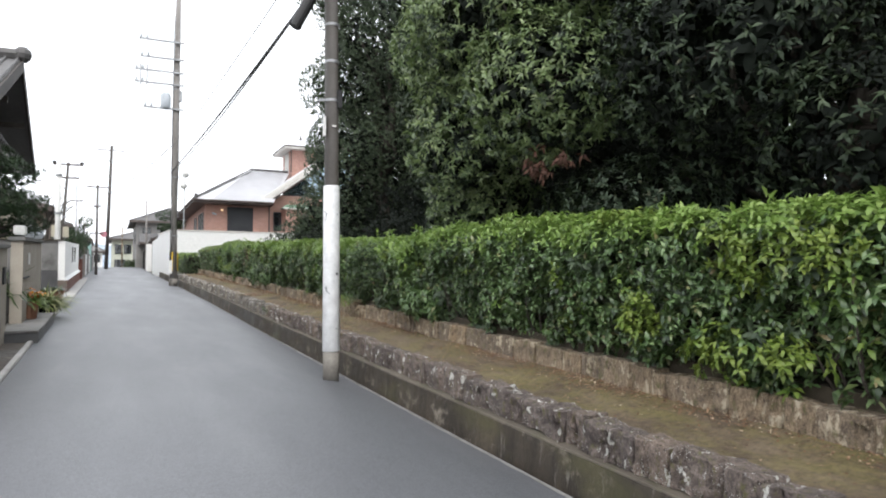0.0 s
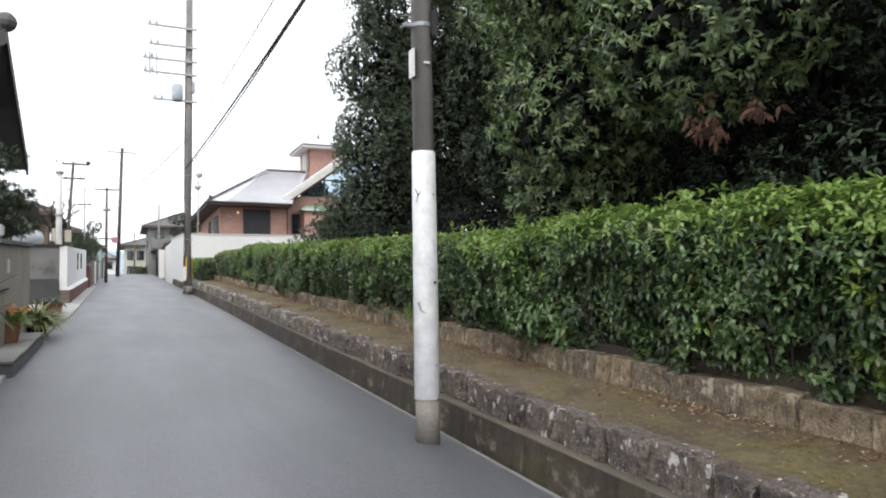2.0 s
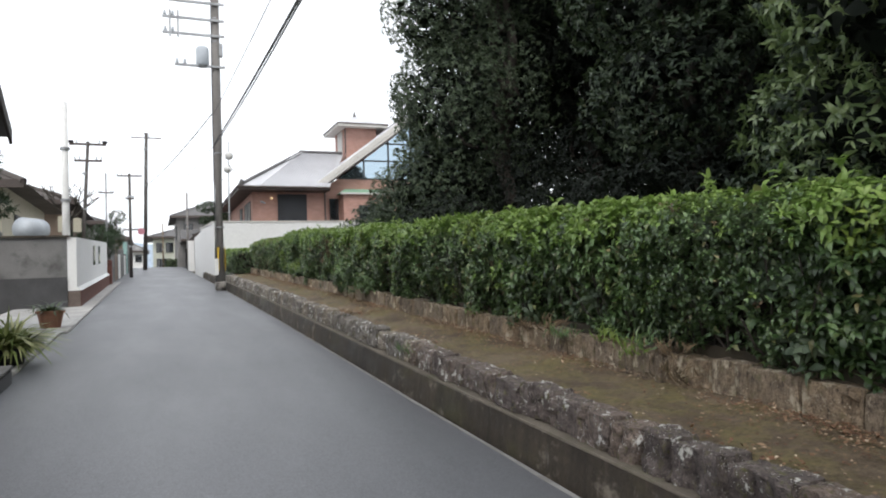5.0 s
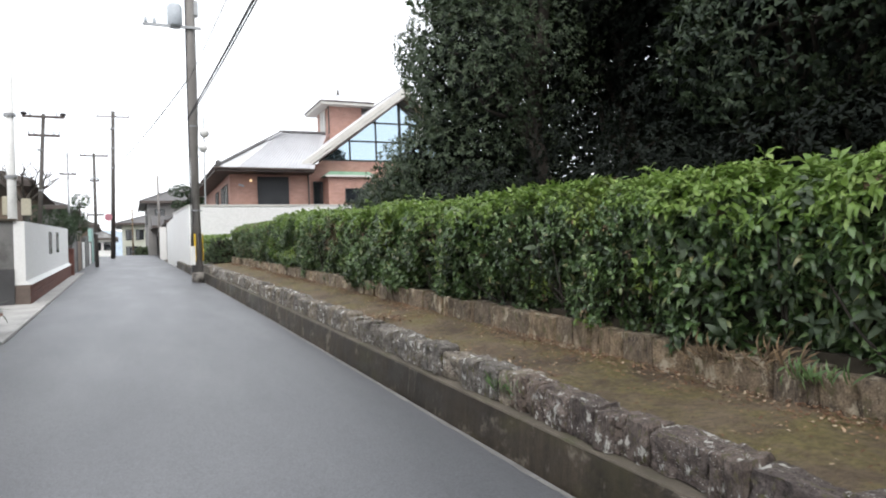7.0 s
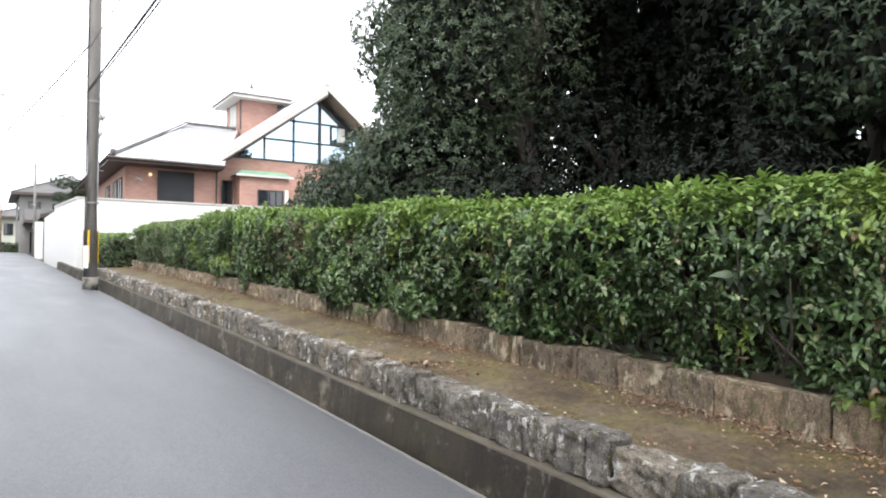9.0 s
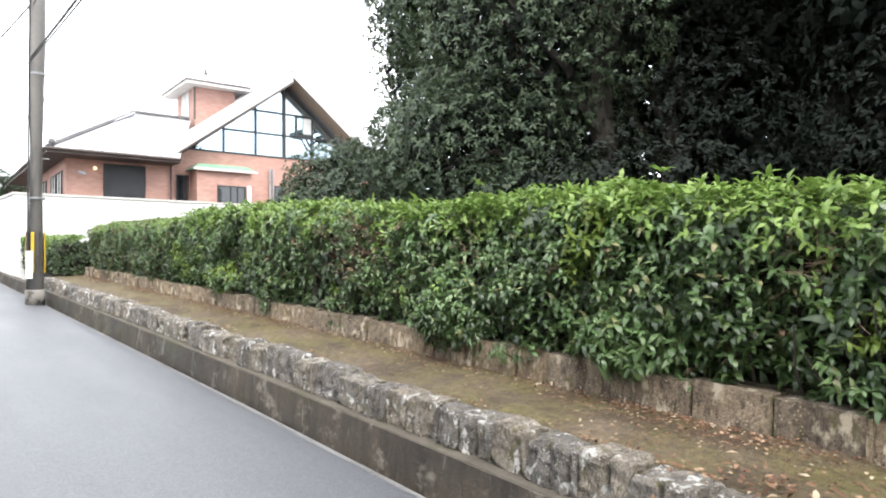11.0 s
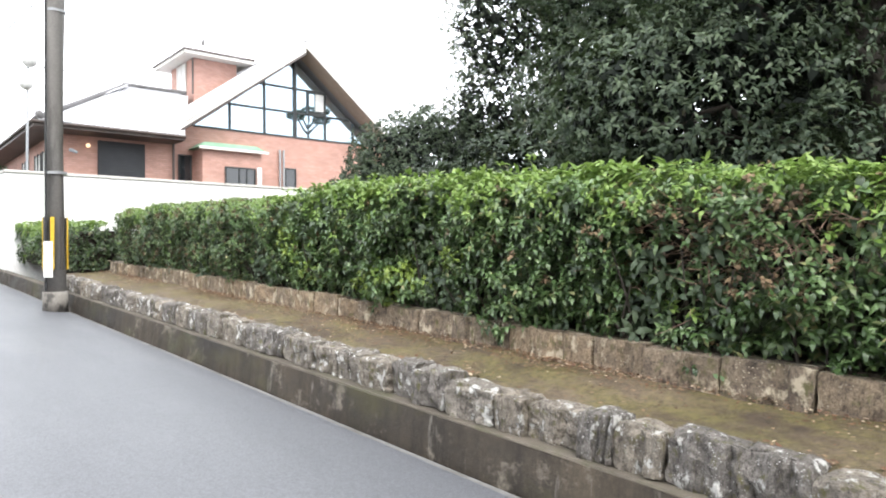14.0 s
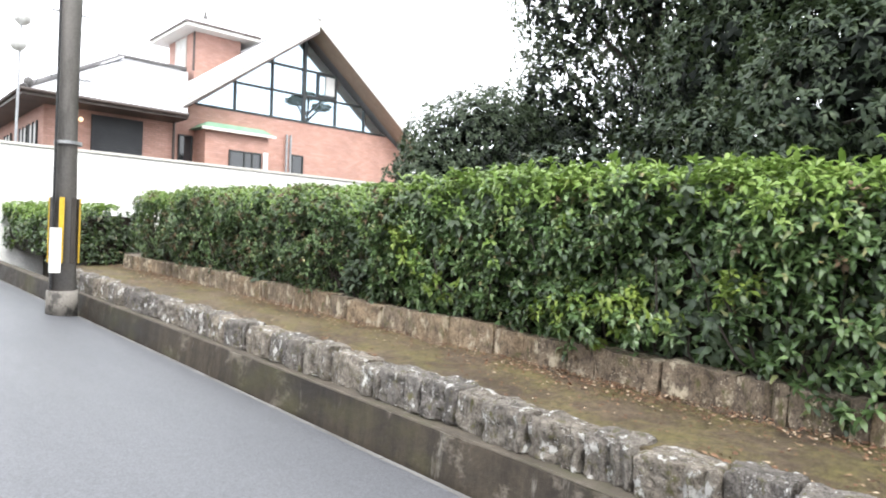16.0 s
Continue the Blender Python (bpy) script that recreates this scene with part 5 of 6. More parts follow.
def brick_house():
    ob = thing("brick_house", "pink brick house with pale tiled roofs and a large glazed gable", "house", at=(14, 50, 3.2))
    # gable block
    part("gable_wall", Shape().add([(10.9, 47.2, 2.5), (21.8, 47.2, 2.5), (21.8, 47.2, 7.0), (20.75, 47.2, 7.72), (11.75, 47.2, 7.72), (10.9, 47.2, 7.1)] + [(10.9, 47.5, 2.5), (21.8, 47.5, 2.5), (21.8, 47.5, 7.0), (20.75, 47.5, 7.72), (11.75, 47.5, 7.72), (10.9, 47.5, 7.1)], [(0, 1, 2, 3, 4, 5), (11, 10, 9, 8, 7, 6), (0, 6, 7, 1), (1, 7, 8, 2), (2, 8, 9, 3), (3, 9, 10, 4), (4, 10, 11, 5), (5, 11, 6, 0)]), "brick", ob)
    part("side_wall", Shape().box(21.5, 21.8, 47.5, 60, 2.5, 7.0), "brick", ob)
    part("side_wall", Shape().box(10.9, 11.2, 47.5, 60, 2.5, 7.1), "brick", ob)
    part("back_wall", Shape().box(10.9, 21.8, 60, 60.3, 2.5, 9), "brick", ob)
    glazing = part("gable_glazing", Shape().add([(11.85, 47.26, 7.76), (20.65, 47.26, 7.76), (16.42, 47.26, 11.15), (11.85, 47.3, 7.76), (20.65, 47.3, 7.76), (16.42, 47.3, 11.15)], [(0, 1, 2), (5, 4, 3), (0, 3, 4, 1), (1, 4, 5, 2), (2, 5, 3, 0)]), "glass", ob, "large triangular gable window reflecting the sky")
    top = lambda x: 7.76 + (x - 11.85) * 3.39 / 4.57 if x < 16.42 else 7.76 + (20.65 - x) * 3.39 / 4.23
    for x, w in ((13.38, 0.06), (14.95, 0.06), (16.42, 0.13), (17.97, 0.06), (19.48, 0.06)):
        part("mullion", Shape().box(x - w / 2, x + w / 2, 47.18, 47.3, 7.76, top(x)), "frame", glazing)
    for z in (8.85, 9.93):
        x0 = 11.85 + (z - 7.76) * 4.57 / 3.39
        x1 = 20.65 - (z - 7.76) * 4.23 / 3.39
        part("rail", Shape().box(x0, x1, 47.19, 47.29, z - 0.035, z + 0.035), "frame", glazing)
    part("rail", Shape().box(11.8, 20.7, 47.17, 47.3, 7.7, 7.78), "frame", glazing)
    part("casement", Shape().box(17.05, 17.1, 47.15, 47.25, 8.9, 9.9).box(17.9, 17.95, 47.15, 47.25, 8.9, 9.9).box(17.1, 17.9, 47.15, 47.25, 9.85, 9.9).box(17.1, 17.9, 47.15, 47.25, 8.9, 9.0), "frame", glazing)
    part("blind", Shape().box(17.45, 17.88, 47.2, 47.24, 9.05, 9.83), "curtain", glazing, "pale blind")
    # main roof
    A, E, W = (16.42, 11.82), (22.3, 7.0), (10.0, 7.1)
    for (ex, ez), nm, d, da in ((W, "roof_slope", 0.26, 0.3), (E, "roof_slope", 0.26, 0.3)):
        t = 0.2
        s = Shape().add([(ex, 46.2, ez), (A[0], 46.2, A[1]), (A[0], 61, A[1]), (ex, 61, ez), (ex, 46.2, ez - t), (A[0], 46.2, A[1] - t * 1.2), (A[0], 61, A[1] - t * 1.2), (ex, 61, ez - t)], [(0, 1, 2, 3), (7, 6, 5, 4), (0, 4, 5, 1), (1, 5, 6, 2), (2, 6, 7, 3), (3, 7, 4, 0)])
        r = part(nm, s, "roof_pale", ob)
        tiles(r, (ex, 46.3, ez), (ex, 61, ez), (A[0], 61, A[1]), (A[0], 46.3, A[1]), 46)
        part("bargeboard", Shape().add([(ex, 46.15, ez + 0.02), (A[0], 46.15, A[1] + 0.02), (A[0], 46.15, A[1] - da), (ex, 46.15, ez - d), (ex, 46.196, ez + 0.02), (A[0], 46.196, A[1] + 0.02), (A[0], 46.196, A[1] - da), (ex, 46.196, ez - d)], [(0, 1, 2, 3), (7, 6, 5, 4), (0, 4, 5, 1), (1, 5, 6, 2), (2, 6, 7, 3), (3, 7, 4, 0)]), "pale_trim", r, "pale bargeboard")
        part("soffit", Shape().add([(ex, 46.22, ez - 0.21), (A[0], 46.22, A[1] - 0.25), (A[0], 47.19, A[1] - 0.25), (ex, 47.19, ez - 0.21), (ex, 46.22, ez - 0.24), (A[0], 46.22, A[1] - 0.29), (A[0], 47.19, A[1] - 0.29), (ex, 47.19, ez - 0.24)], [(0, 1, 2, 3), (7, 6, 5, 4), (0, 4, 5, 1), (1, 5, 6, 2), (2, 6, 7, 3), (3, 7, 4, 0)]), "timber", r, "warm timber soffit")
    rake = lambda x, d: 7.1 + (x - 10.0) * 4.72 / 6.42 - d
    def strip(x0, x1, d0, d1, e0, e1, y):
        q = [(x0, y, rake(x0, d0)), (x1, y, rake(x1, d1)), (x1, y, rake(x1, e1)), (x0, y, rake(x0, e0))]
        return Shape().add(q + [(a, y + 0.05, c) for a, _, c in q], [(0, 1, 2, 3), (7, 6, 5, 4), (0, 4, 5, 1), (1, 5, 6, 2), (2, 6, 7, 3), (3, 7, 4, 0)])
    part("rake_board", strip(10.75, 16.42, 0.28, 0.31, 0.44, 0.5, 46.17), "pale_trim", ob, "pale lower rake board")
    part("rake_edge", strip(10.75, 16.42, 0.44, 0.5, 0.54, 0.6, 46.14), "fascia", ob, "brown edge under the rake board")
    part("ridge_cap", Shape().tube([(16.42, 46.1, 11.86), (16.42, 61, 11.86)], [0.11, 0.11], 8), "roof_pale", ob)
    # left wing with hipped roof
    part("wing_wall", Shape().box(6.7, 10.9, 46.6, 46.8, 2.5, 6.95), "brick", ob)
    part("wing_wall", Shape().box(6.7, 6.9, 46.804, 58, 2.5, 6.95), "brick", ob)
    c = [(5.9, 45.5, 7.0), (10.85, 45.5, 7.0), (13.3, 51.7, 10.0), (10.5, 51.7, 10.0), (5.9, 58, 7.0)]
    hip = part("hip_roof", Shape().add([*c, (13.3, 58, 7.0)], [(0, 1, 2, 3), (0, 3, 4), (3, 2, 5, 4)]), "roof_pale", ob)
    tiles(hip, (7.0, 45.5, 7.0), (10.6, 45.5, 7.0), (12.9, 51.6, 9.97), (10.5, 51.6, 9.97), 22)
    tiles(hip, (5.9, 46.6, 7.0), (5.9, 57, 7.0), (10.4, 52.5, 9.9), (10.4, 51.0, 9.9), 30)
    part("hip_cap", Shape().tube([(5.9, 45.5, 7.03), (10.5, 51.7, 10.06)], [0.1, 0.1], 8), "roof_dark", hip)
    part("hip_cap", Shape().tube([(10.4, 51.7, 10.08), (13.2, 51.7, 10.08)], [0.11, 0.11], 8), "roof_dark", hip)
    part("eave", Shape().box(5.85, 10.85, 45.45, 46.6, 6.8, 6.985), "fascia", hip, "dark brown boxed eave")
    part("eave", Shape().box(5.85, 6.7, 46.604, 58, 6.8, 6.985), "fascia", hip, "dark brown boxed eave")
    part("gutter", Shape().tube([(5.8, 45.4, 6.95), (10.85, 45.4, 6.93)], [0.06, 0.06], 8), "fascia", hip)
    part("gutter", Shape().tube([(5.8, 45.4, 6.95), (5.8, 58, 6.95)], [0.06, 0.06], 8), "fascia", hip)
    part("finial", Shape().ball((6.05, 45.6, 7.2), 0.14, squash=1.2), "roof_dark", hip)
    part("downpipe", Shape().tube([(10.78, 46.5, 6.8), (10.78, 46.5, 3)], [0.05, 0.05], 8), "fascia", ob)
    sh = part("shutter", Shape().box(8.09, 9.72, 46.5, 46.6, 4.3, 6.68), "shutter", ob, "closed charcoal roller shutter")
    for k in range(20):
        part("slat", Shape().box(8.13, 9.68, 46.485, 46.5, 4.35 + k * 0.115, 4.35 + k * 0.115 + 0.1), "shutter", sh)
    part("wall_lamp", Shape().ball((7.75, 46.48, 6.45), 0.08), "lit_lamp", ob, "small lit amber wall lamp")
    part("security_camera", Shape().tube([(7.15, 46.45, 6.25), (7.35, 46.3, 6.15)], [0.06, 0.05], 8), "trafo", ob)
    for y0 in (47.3, 48.7, 51.2):
        w = part("side_window", Shape().box(6.67, 6.7, y0, y0 + 1.0, 4.7, 6.3), "curtain", ob, "tall window with white curtain")
        for yy in (y0 - 0.06, y0 + 0.47, y0 + 1.0):
            part("frame", Shape().box(6.63, 6.69, yy, yy + 0.06, 4.65, 6.36), "frame", w)
    # lower rear wing
    part("wing_wall", Shape().box(6.7, 6.9, 58.004, 66.5, 2.5, 6.8), "brick", ob)
    part("wing_wall", Shape().box(6.904, 12, 66.3, 66.5, 2.5, 6.8), "brick", ob)
    rear = part("rear_roof", Shape().slab([(5.85, 58.05, 6.9), (5.85, 67.1, 6.9), (9.6, 67.1, 8.9), (9.6, 58.05, 8.9)], 0.14), "roof_pale", ob)
    part("eave", Shape().box(5.83, 6.69, 58.05, 67.1, 6.66, 6.755), "fascia", rear, "dark brown boxed eave")
    part("gutter", Shape().tube([(5.8, 58.05, 6.86), (5.8, 67.1, 6.86)], [0.06, 0.06], 8), "fascia", rear)
    # bay, windows, pipes on the gable wall
    bay = part("bay", Shape().box(11.8, 14.3, 46.2, 47.2, 2.5, 6.72), "brick", ob)
    part("bay_roof", Shape().add([(11.6, 46.0, 6.74), (14.5, 46.0, 6.74), (14.5, 47.2, 6.74), (11.6, 47.2, 6.74), (11.95, 46.35, 7.0), (14.15, 46.35, 7.0), (14.15, 47.2, 7.0), (11.95, 47.2, 7.0)], [(3, 2, 1, 0), (4, 5, 6, 7), (0, 1, 5, 4), (1, 2, 6, 5), (2, 3, 7, 6), (3, 0, 4, 7)]), "copper", bay, "green copper bay roof")
    part("bay_trim", Shape().box(11.58, 14.52, 45.97, 46.0, 6.66, 6.76), "pale_trim", bay)
    window(ob, 12.75, 13.95, 46.17, 5.3, 6.0, "glass_dark", (13.3, 13.62), "dark kitchen window")
    part("white_panel", Shape().box(14.08, 14.26, 46.12, 46.2, 5.2, 6.1), "white_sign", bay)
    window(ob, 11.25, 11.68, 47.17, 5.3, 6.48, "glass_dark", (), "narrow dark window")
    window(ob, 15.92, 16.36, 47.17, 5.4, 6.28, "glass_dark", (), "small dark window")
    for x in (15.6, 15.78):
        part("vent_pipe", Shape().tube([(x, 47.1, 3), (x, 47.1, 7.1)], [0.05, 0.05], 8), "galv", ob)
    # tower
    tw = part("tower", Shape().box(13.4, 15.5, 51.3, 54.2, 8, 11.71), "brick", ob)
    w = part("tower_window", Shape().box(13.37, 13.4, 52.2, 53.3, 10.2, 11.65), "curtain", tw)
    for yy in (52.15, 52.72, 53.27):
        part("frame", Shape().box(13.34, 13.39, yy, yy + 0.06, 10.15, 11.7), "pale_trim", w)
    part("downpipe", Shape().tube([(13.35, 51.25, 11.68), (13.35, 51.25, 10)], [0.05, 0.05], 8), "fascia", tw)
    part("tower_eave", Shape().box(12.75, 16.1, 50.65, 54.8, 11.71, 11.88), "pale_trim", tw, "pale boxed eave")
    part("tower_gutter", Shape().box(12.7, 16.15, 50.6, 54.85, 11.85, 11.93), "fascia", tw)
    part("tower_roof", Shape().add([(12.7, 50.6, 11.93), (16.15, 50.6, 11.93), (16.15, 54.85, 11.93), (12.7, 54.85, 11.93), (14.42, 52.7, 12.83)], [(0, 1, 4), (1, 2, 4), (2, 3, 4), (3, 0, 4), (3, 2, 1, 0)]), "roof_pale", tw)
    part("tower_finial", Shape().tube([(14.42, 52.7, 12.78), (14.42, 52.7, 12.93), (14.42, 52.7, 13.2)], [0.14, 0.09, 0.02], 8), "roof_dark", tw)
    part("ground_floor", Shape().box(6.9, 21.5, 47.5, 60, 2.4, 2.6), "kerb", ob)


brick_house()


def cloud_tree(x, y, z0, pads, label, seed, leaf=0.12, girth=0.1, fork=0.35):
    ob = thing("garden_tree", label, "tree", at=(x, y, z0))
    rnd = random.Random(seed)
    s = Shape()
    branch(s, (x, y, z0 - 0.1), (x, y, max(p[2] for p in pads)), girth, girth * 0.3, rnd, 0.15, 5)
    for p in pads:
        branch(s, (x, y, p[2] - fork), (p[0], p[1], p[2] - 0.05), girth * 0.45, girth * 0.2, rnd, 0.08, 3)
    part("trunk", s, "bark", ob, smooth=True)
    for p in pads:
        P, N = crown_points([(p[0], p[1], p[2], p[3], p[3], p[4])], 75, seed + int(p[0] * 10) + int(p[2] * 7), 0.5)
        d = rosettes(P, N, 13, leaf * 1.0, leaf * 0.13, 0.95, 0.02)
        leaf_mesh("foliage_pad", d[0], d[1], d[2], d[3], d[4], "pine", ob)
    return ob


cloud_tree(25.2, 33, gz(33) + 0.66, [(24.0, 33.4, 11.9, 0.55, 0.16), (26.4, 32.6, 12.0, 0.6, 0.16), (25.3, 33, 12.5, 0.5, 0.15), (24.7, 32.6, 12.3, 0.45, 0.14), (26.0, 33.6, 12.4, 0.4, 0.14), (24.1, 32.3, 10.3, 0.5, 0.15), (26.6, 33.6, 10.2, 0.45, 0.14)], "tall cloud-pruned pine that the gable window mirrors", 47, 0.2, 0.2, 1.1)
cloud_tree(4.9, 50, gz(50) + 0.3, [(4.6, 50, 6.3, 0.62, 0.3), (5.3, 50.2, 5.7, 0.55, 0.25), (4.5, 49.9, 5.5, 0.45, 0.25)], "cloud-pruned garden pine behind the white wall", 41)


# ---- buildings along the street ----
def plain_house(x0, x1, y0, y1, z0, eave, ridge, wall_mat, roof_mat, label, along="y", windows=(), over=0.6):
    ob = thing("house", label, "house", at=((x0 + x1) / 2, (y0 + y1) / 2, z0))
    for s in (Shape().box(x0, x1, y0, y0 + 0.2, z0, eave), Shape().box(x0, x1, y1 - 0.2, y1, z0, eave), Shape().box(x0, x0 + 0.2, y0 + 0.2, y1 - 0.2, z0, eave), Shape().box(x1 - 0.2, x1, y0 + 0.2, y1 - 0.2, z0, eave)):
        part("wall", s, wall_mat, ob)
    a, b, c, d = x0 - over, x1 + over, y0 - over, y1 + over
    if along == "hip":
        mx, in_ = (c + d) / 2, min(b - a, d - c) * 0.5
        top = [((a + b) / 2, c + in_, ridge), ((a + b) / 2, d - in_ + 0.01, ridge)]
        roof = part("roof", Shape().add([(a, c, eave), (b, c, eave), (b, d, eave), (a, d, eave), *top], [(0, 1, 4), (1, 2, 5, 4), (2, 3, 5), (3, 0, 4, 5), (3, 2, 1, 0)]), roof_mat, ob)
        part("ridge_cap", Shape().tube([top[0], top[1]], [0.12, 0.12], 8), roof_mat, roof)
        for p, q in (((a, c, eave), top[0]), ((b, c, eave), top[0])):
            part("hip_cap", Shape().tube([p, q], [0.1, 0.1], 8), roof_mat, roof)
    elif along == "y":
        m = (a + b) / 2
        roof = part("roof", Shape().add([(a, c, eave), (b, c, eave), (b, d, eave), (a, d, eave), (m, c, ridge), (m, d, ridge)], [(0, 1, 4), (1, 2, 5, 4), (2, 3, 5), (3, 0, 4, 5), (3, 2, 1, 0)]), roof_mat, ob)
    else:
        m = (c + d) / 2
        roof = part("roof", Shape().add([(a, c, eave), (b, c, eave), (b, d, eave), (a, d, eave), (a, m, ridge), (b, m, ridge)], [(0, 1, 5, 4), (1, 2, 5), (2, 3, 4, 5), (3, 0, 4), (3, 2, 1, 0)]), roof_mat, ob)
    part("fascia", Shape().box(a, b, c - 0.03, c, eave - 0.16, eave + 0.05), "fascia", roof)
    part("fascia", Shape().box(a - 0.03, a, c, d, eave - 0.16, eave + 0.05), "fascia", roof)
    for face, p0, p1, q0, q1 in windows:
        if face == "s":
            window(ob, p0, p1, y0 - 0.03, q0, q1, "glass_dark", ((p0 + p1) / 2,))
        else:
            fx = x1 if face == "e" else x0 - 0.03
            w = part("window", Shape().box(fx, fx + 0.03, p0, p1, q0, q1), "glass_dark", ob)
            part("frame", Shape().box(fx - 0.02, fx + 0.05, p0 - 0.06, p0, q0, q1), "frame", w)
            part("frame", Shape().box(fx - 0.02, fx + 0.05, p1, p1 + 0.06, q0, q1), "frame", w)
            part("frame", Shape().box(fx - 0.02, fx + 0.05, p0, p1, q1, q1 + 0.06), "frame", w)
    return ob


H0 = gz(68) - 0.1
plain_house(3.6, 10, 74.5, 84, H0, 8.0, 9.7, "grey_wall", "roof_dark", "grey two-storey house with a hipped tile roof", "hip", (("s", 4.2, 4.9, 5.9, 7.3), ("s", 5.8, 7.2, 6.0, 7.2), ("w", 76, 78, 6, 7.2), ("s", 4.3, 6.2, 3.4, 5)))
plain_house(4.4, 9, 71.5, 74.4, H0, 5.7, 6.7, "brown_wall", "roof_dark", "brown single-storey wing with a grey tile roof", "x", (("s", 4.9, 5.9, 3.6, 5.0),))
plain_house(1.5, 8.0, 92, 102, H0, 7.3, 8.6, "pale_green", "roof_dark", "pale green two-storey house with a grey hipped roof", "hip", (("s", 1.9, 2.5, 5.6, 6.6), ("s", 2.9, 3.6, 5.6, 6.6), ("s", 1.9, 3.0, 3.2, 4.8)))
plain_house(-2.2, 0.4, 106, 116, H0, 6.4, 7.4, "white_wall", "grey_block", "white building with a flat pale roof at the street's end", "hip", (("s", -1.8, -1.0, 5, 5.9), ("s", -0.6, 0.1, 5, 5.9)))
plain_house(-8, -0.9, 79, 88, H0, 6.3, 7.9, "brown_wall", "roof_brown", "brown house with a hipped tile roof near the corner", "hip", (("e", 81, 83, 4.6, 5.8), ("s", -3.5, -1.8, 4.4, 5.7)))
plain_house(-11, -2.0, 40.5, 49, gz(45), 5.5, 7.5, "brown_wall", "roof_brown", "old house with a broad brown tile roof", "hip", (("e", 42, 44, 3.9, 5.0),))
plain_house(-10, -1.6, 52, 60, gz(55), 5.6, 7.4, "grey_wall", "roof_dark", "grey house with a dark tile roof", "hip", (("e", 54, 56, 4.2, 5.3),))
plain_house(-10, -1.7, 63, 70, gz(65), 6.2, 7.8, "cream", "roof_dark", "cream house with a dark tile roof", "hip", (("e", 64, 66, 4.6, 5.7),))
plain_house(-10, -2.1, 28.2, 36, gz(32), 4.6, 7.0, "cream", "roof_brown", "low cream house with a brown tile roof behind the garden wall", "hip", (("e", 30, 31.4, 2.9, 3.9), ("s", -3.6, -2.5, 2.8, 3.9)))
plain_house(5, 12, 64, 71, gz(66), 5.6, 7.4, "brown_wall", "roof_dark", "brown house beyond the white wall", "hip", (("w", 65, 67, 4, 5.2),))
gate_pillar = solid("gate_pillar", Shape().run(3.75, 4.15, 57.2, 57.7, -0.1, 2.0), "white_wall", "white rendered gate pillar beside the lane", "pillar", "structure", bevel=0.02)
corner_shrub = thing("corner_hedge", "low clipped green hedge at the street corner", "hedge", at=(3.0, 76.6, H0))
hedge_core(corner_shrub, 76.5, 77.5, 2.5, 3.6, 0.0, 0.95)
hedge_end(corner_shrub, 76.45, 2.5, 3.6, 0.0, 0.95, 90, 0.14, 0.07, 15)
solid("hill", Shape().add([(-420, 1800, -5), (-260, 1800, 70), (-80, 1800, 110), (60, 1800, 95), (190, 1800, 60), (420, 1800, 40), (700, 1800, -5), (0, 1950, -5)], [(0, 1, 2, 3, 4, 5, 6), (0, 7, 1), (1, 7, 2), (2, 7, 3), (3, 7, 4), (4, 7, 5), (5, 7, 6)]), "mountain", "far hill with haze in its pale blue colour", "hill", "structure")


